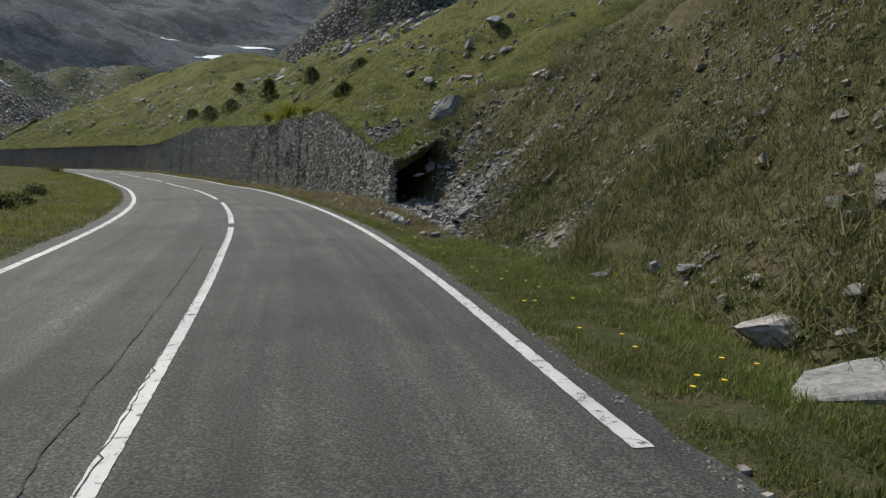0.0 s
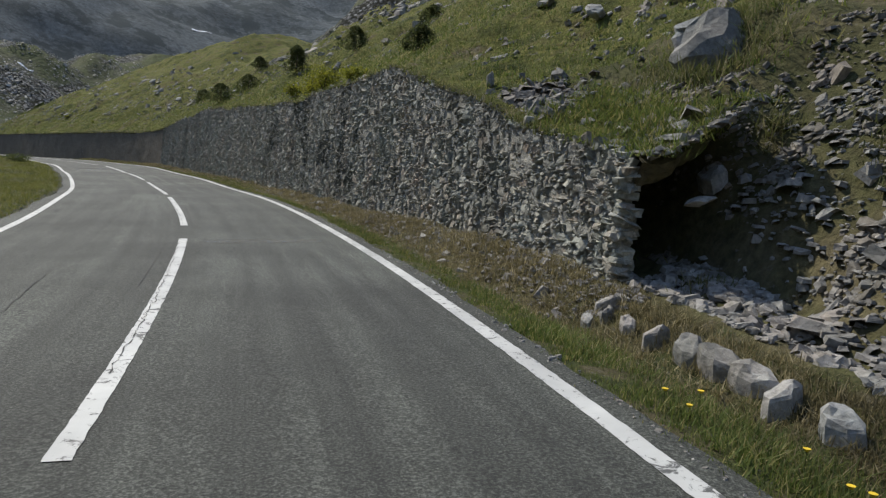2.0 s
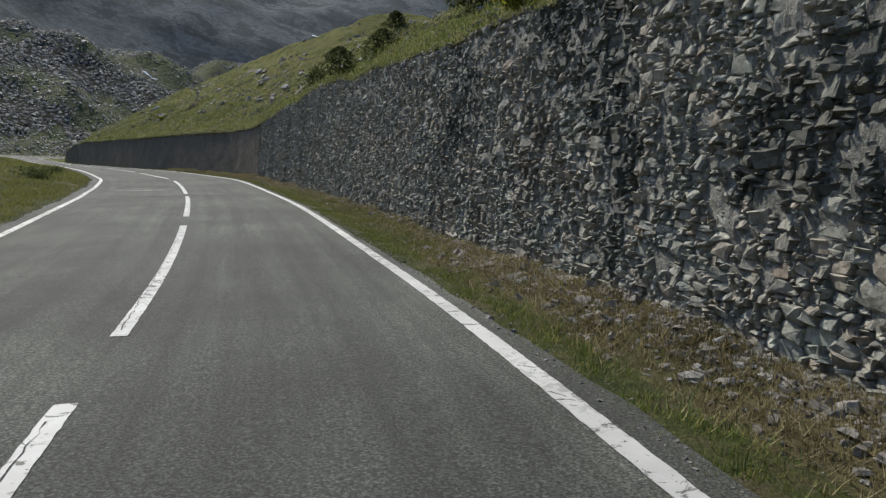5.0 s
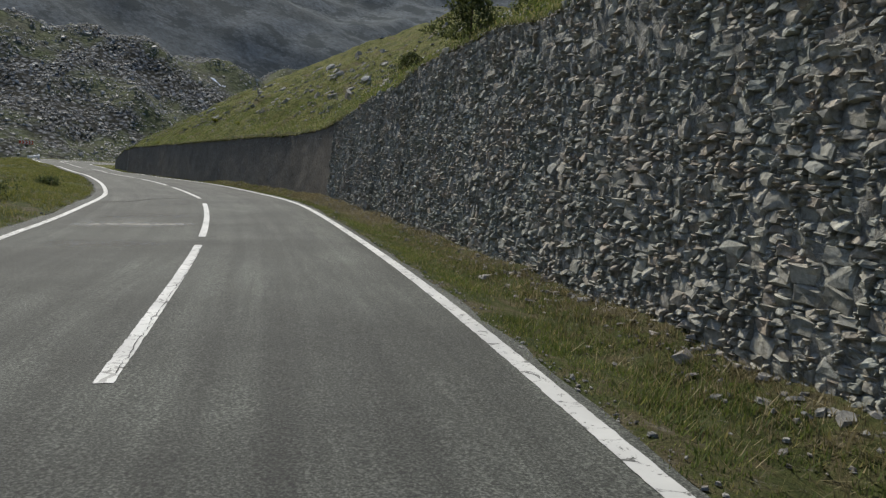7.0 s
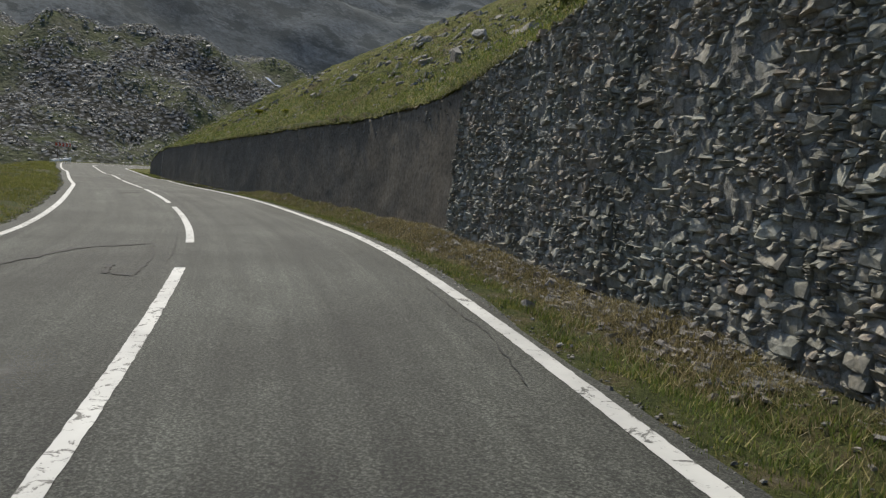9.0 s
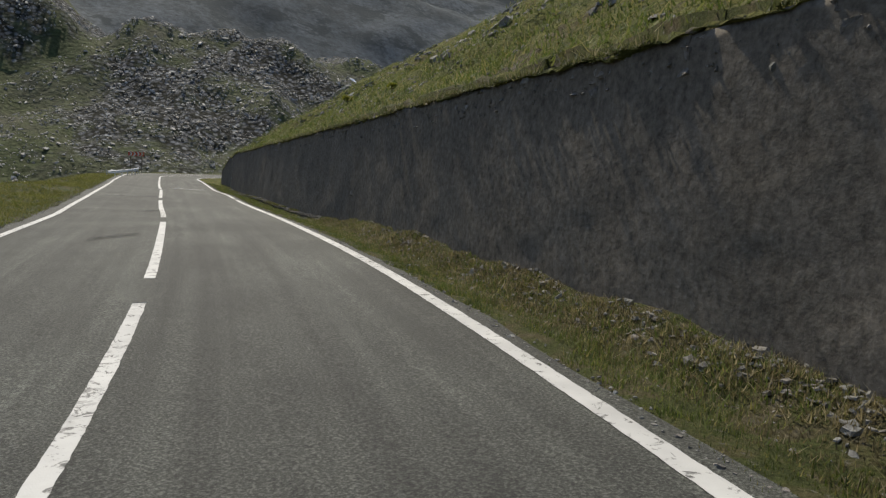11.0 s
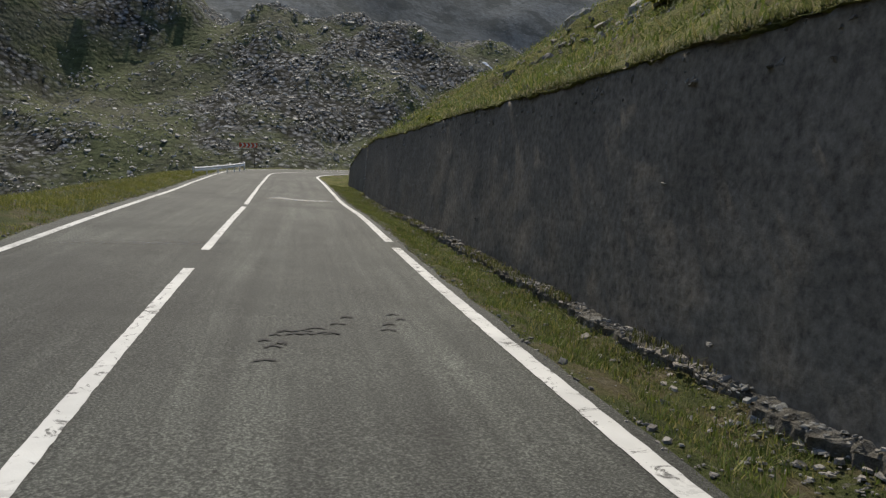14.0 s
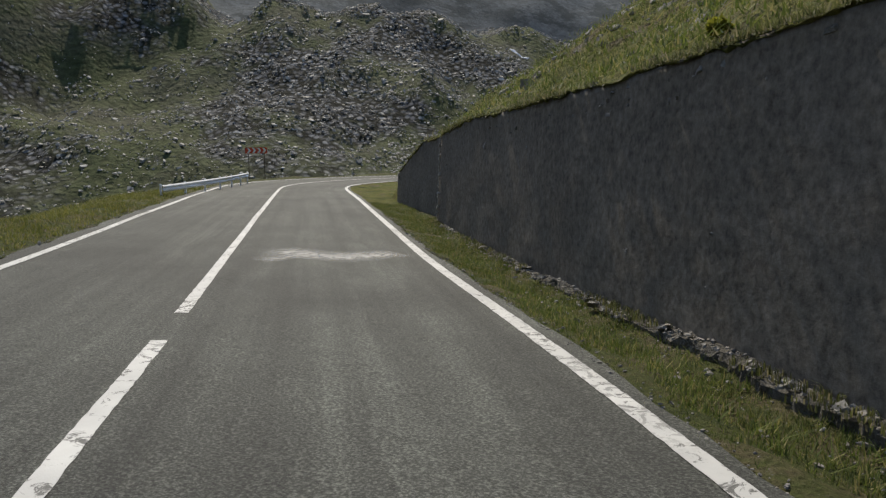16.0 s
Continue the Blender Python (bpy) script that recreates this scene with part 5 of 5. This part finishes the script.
def build_chevron_sign():
    at = np.array([-98.0, 125.0])
    z = float(land(at[None, 0], at[None, 1])[0][0])
    sign = new("chevron_sign")
    sign.matrix_world = Matrix.Translation((at[0], at[1], z)) @ Euler((0, 0, radians(47))).to_matrix().to_4x4()
    up = 2.02 - z
    bm = bmesh.new()
    box(bm, (1.7, 0.025, 0.46), (0, 0, up), None, 0.006)
    part("board", bm, RED_PLATE, sign)
    for k in range(4):
        bm = bmesh.new()
        x = -0.72 + k * 0.39
        for sgn in (1, -1):
            vs = [bm.verts.new((x + a, -0.018, up + sgn * b)) for a, b in ((0, 0.2), (0.17, 0.2), (0.33, 0.0), (0.16, 0.0))]
            bm.faces.new(vs if sgn > 0 else vs[::-1])
        part("chevron", bm, WHITE_PLATE, sign, "white arrow band")
    for x in (-0.6, 0.6):
        bm = bmesh.new()
        bmesh.ops.create_cone(bm, cap_ends=True, segments=10, radius1=0.03, radius2=0.03, depth=up + 0.4, matrix=Matrix.Translation((x, 0.04, (up + 0.2) / 2 - 0.1)))
        part("post", bm, BARK, sign)
    tagged(sign, "red and white chevron board on two steel posts", "road sign")


build_chevron_sign()


# ---- wear on the road ----
def ribbon(name, pts, width, h, material, label, seed):
    """A jagged strip through (s, lat) points."""
    g = np.random.default_rng(seed)
    pts = np.array(pts, float)
    t = np.linspace(0, len(pts) - 1, max(8, int(12 * (len(pts) - 1))))
    s, l = np.interp(t, np.arange(len(pts)), pts[:, 0]), np.interp(t, np.arange(len(pts)), pts[:, 1])
    j = min(width * 0.9, 0.011)
    s, l = s + g.normal(0, j, len(s)), l + g.normal(0, j, len(l))
    ds, dl = np.gradient(s), np.gradient(l)
    n = np.hypot(ds, dl) + 1e-6
    w = width * g.uniform(0.05, 1.0, len(s)) / 2
    a, b = site(s - dl / n * w, l + ds / n * w, h), site(s + dl / n * w, l - ds / n * w, h)
    ob = new(name, sheet(name, np.stack([a, b], 1), material, False, flip=True))
    return tagged(ob, label, "road crack" if "crack" in name else "road repair", kind="structure")


CRACK = plain_material("crack_filler", (0.018, 0.018, 0.018), 0.8)


def dust_material(name, low, high, most):
    """Grit or wear that thins out towards its edges and lets the asphalt through."""
    m, t, b = shader(name, 0.9, 0.2)
    split = t.nodes.new("ShaderNodeSeparateXYZ")
    t.links.new(t.nodes.new("ShaderNodeUVMap").outputs[0], split.inputs[0])
    fade = ramp(t, split.outputs[1], [(0.0, grey(0.0)), (0.5, grey(most)), (1.0, grey(0.0))])
    ends = ramp(t, split.outputs[0], [(0.0, grey(0.0)), (0.2, grey(1.0)), (0.85, grey(1.0)), (1.0, grey(0.0))])
    cover = mix(t, 1.0, mix(t, 1.0, fade, ends, "MULTIPLY"), ramp(t, noise_at(t, 9.0, 6.0, 0.7), [(0.35, grey(0.25)), (0.65, grey(1.0))]), "MULTIPLY")
    t.links.new(ramp(t, noise_at(t, 3.0, 5.0), [(0.3, low), (0.7, high)]), b.inputs["Base Color"])
    clear = t.nodes.new("ShaderNodeBsdfTransparent")
    both = t.nodes.new("ShaderNodeMixShader")
    t.links.new(cover, both.inputs[0])
    t.links.new(clear.outputs[0], both.inputs[1])
    t.links.new(b.outputs[0], both.inputs[2])
    t.links.new(both.outputs[0], t.nodes["Material Output"].inputs[0])
    return m


DUST = dust_material("pale_dust", (0.25, 0.245, 0.22), (0.4, 0.39, 0.36), 1.0)
FAINT_DUST = dust_material("faint_dust", (0.13, 0.127, 0.115), (0.22, 0.215, 0.2), 0.7)
BRIGHT_DUST = dust_material("bright_dust", (0.42, 0.41, 0.38), (0.58, 0.57, 0.53), 1.0)
DARK_PATCH = dust_material("dark_asphalt_patch", (0.022, 0.022, 0.02), (0.05, 0.05, 0.047), 0.7)


def band(name, s0, s1, lat0, lat1, label, material, seed, wide=0.35, wave=1.0):
    """A patch across the lane with ragged edges."""
    lat = np.linspace(lat0, lat1, 40)
    e = 0.12 * rough(lat + seed, lat * 0, 0.5, 3)
    t = (lat - lat0) / (lat1 - lat0)
    mid = s0 + (s1 - s0) * t
    w = wide * (1 + 0.6 * rough(lat, lat * 0 + seed, 0.7, 3))
    cols = [site(mid + e * wave + w * k, lat, 0.0035) for k in (-1, -0.5, 0, 0.5, 1)]
    me = sheet(name, np.stack(cols, 1), material, True, flip=False)
    lay = me.uv_layers.new(name="UVMap")
    uv = np.stack([np.stack([t, np.full_like(t, k)], -1) for k in (0, 0.25, 0.5, 0.75, 1)], 1).reshape(-1, 2)
    idx = np.empty(len(me.loops), np.int32)
    me.loops.foreach_get("vertex_index", idx)
    lay.data.foreach_set("uv", uv[idx].astype(np.float32).ravel())
    tagged(new(name, me), label, "road repair", kind="structure")


band("dust_band", 26.0, 26.05, -2.4, -0.4, "pale dusty band across the asphalt lane", FAINT_DUST, 1)
band("dust_band", 61.0, 61.3, -5.4, -2.95, "pale dusty band across the asphalt lane", DUST, 2, 0.55, 1.5)
band("dust_band", 101.8, 102.2, -5.0, -2.6, "pale dusty band across the asphalt lane", FAINT_DUST, 3)
band("dust_band", 116.2, 115.9, -2.6, -0.35, "pale dusty band across the asphalt lane", BRIGHT_DUST, 4, 0.75, 5.0)
band("dust_band", 115.6, 116.0, -2.7, -0.2, "pale wavy dusty band across the asphalt lane", BRIGHT_DUST, 7, 0.3, 6.0)
band("dust_band", 62.5, 63.5, -5.2, -3.1, "faint dusty smear on the oncoming lane", FAINT_DUST, 8, 0.8, 3.0)
band("dust_band", 57.4, 57.6, -5.2, -3.2, "faint dusty smear on the oncoming lane", FAINT_DUST, 9, 0.7, 3.0)
ribbon("crack", [(67.4, -5.6), (67.9, -4.72), (69.6, -4.2), (69.9, -3.8), (70.2, -3.25)], 0.2, 0.008, CRACK, "jagged dark crack across the asphalt", 1)
ribbon("crack", [(70.2, -3.25), (68.3, -3.14), (67.0, -3.2)], 0.04, 0.008, CRACK, "jagged dark crack in the asphalt", 2)
ribbon("crack", [(66.9, -3.2), (67.1, -3.5), (67.8, -3.55)], 0.1, 0.008, CRACK, "jagged dark crack in the asphalt", 3)
ribbon("crack", [(3.0, -2.9), (4.5, -2.98), (5.4, -2.99), (7.1, -3.02), (9.9, -3.05), (13.0, -3.1), (15.4, -3.3)], 0.015, 0.008, CRACK, "long dark crack beside the centre line", 4)
ribbon("crack", [(14.0, -3.35), (15.3, -3.34), (16.1, -3.4), (19.0, -3.76), (20.7, -3.8), (23.0, -3.9)], 0.014, 0.008, CRACK, "long dark crack in the oncoming lane", 5)
ribbon("crack", [(30.0, -3.9), (33.0, -3.7), (36.5, -3.9), (39.0, -3.6)], 0.012, 0.008, CRACK, "long dark crack in the oncoming lane", 9)
ribbon("crack", [(22.0, -2.9), (26.0, -2.85), (30.0, -2.88), (34.0, -2.86)], 0.009, 0.008, CRACK, "dark crack along the centre line", 10)
ribbon("crack", [(44.0, -4.2), (45.0, -3.4), (45.6, -3.0)], 0.02, 0.008, CRACK, "jagged dark crack in the asphalt", 11)
ribbon("crack", [(84.0, -2.95), (88.0, -3.0), (92.0, -2.98), (96.0, -3.02)], 0.009, 0.008, CRACK, "dark crack along the centre line", 12)
ribbon("crack", [(86.0, -3.9), (86.6, -3.3), (87.3, -3.15)], 0.03, 0.008, CRACK, "jagged dark crack in the asphalt", 13)
ribbon("crack", [(62.6, -0.36), (64.0, -0.2), (64.8, -0.24), (66.0, -0.22)], 0.015, 0.008, CRACK, "thin dark crack beside the edge line", 6)
ribbon("crack", [(67.4, -2.95), (68.8, -2.93), (70.1, -2.95), (72.0, -2.95)], 0.018, 0.008, CRACK, "dark crack along the centre line", 8)
band("asphalt_patch", 85.0, 86.0, -3.9, -3.05, "dark worn hollow in the asphalt", DARK_PATCH, 11, 0.55, 2.0)
band("asphalt_patch", 92.9, 93.3, -3.3, -2.8, "dark worn hollow in the asphalt", DARK_PATCH, 12, 0.4, 2.0)
_g = random.Random(8)
for _n in range(18):
    _l, _w = _g.uniform(-1.9, -0.75), _g.uniform(0.06, 0.15)
    _s = 96.2 + 0.8 * (_l + 1.75) + _g.gauss(0, 0.16)
    ribbon("crack", [(_s, _l), (_s + 0.05, _l + _w / 2), (_s, _l + _w)], 0.045, 0.008, CRACK, "small dark pit in the asphalt lane", 70 + _n)
# cracks that run inside the centre line
for _n, (_a, _b) in enumerate([(-3.0, 16.4), (18.8, 26.2), (28.8, 37.0), (39.0, 47.6), (50.0, 57.2)]):
    _s = np.arange(_a, _b, 0.9)
    ribbon("crack", [(q, -float(lane_right(q)) + (0.045 if _a > 49 else -0.035) + 0.015 * math.sin(q * 0.7)) for q in _s], 0.011, 0.0085, CRACK, "jagged dark crack along the painted centre line", 30 + _n)
# short scars across the lane
for _n, (_s, _l) in enumerate([(14.4, -1.35), (95.6, -1.9)]):
    ribbon("crack", [(_s, _l), (_s + 0.05, _l + 0.08), (_s + 0.02, _l + 0.16)], 0.035, 0.008, CRACK, "short dark scar in the asphalt lane", 50 + _n)
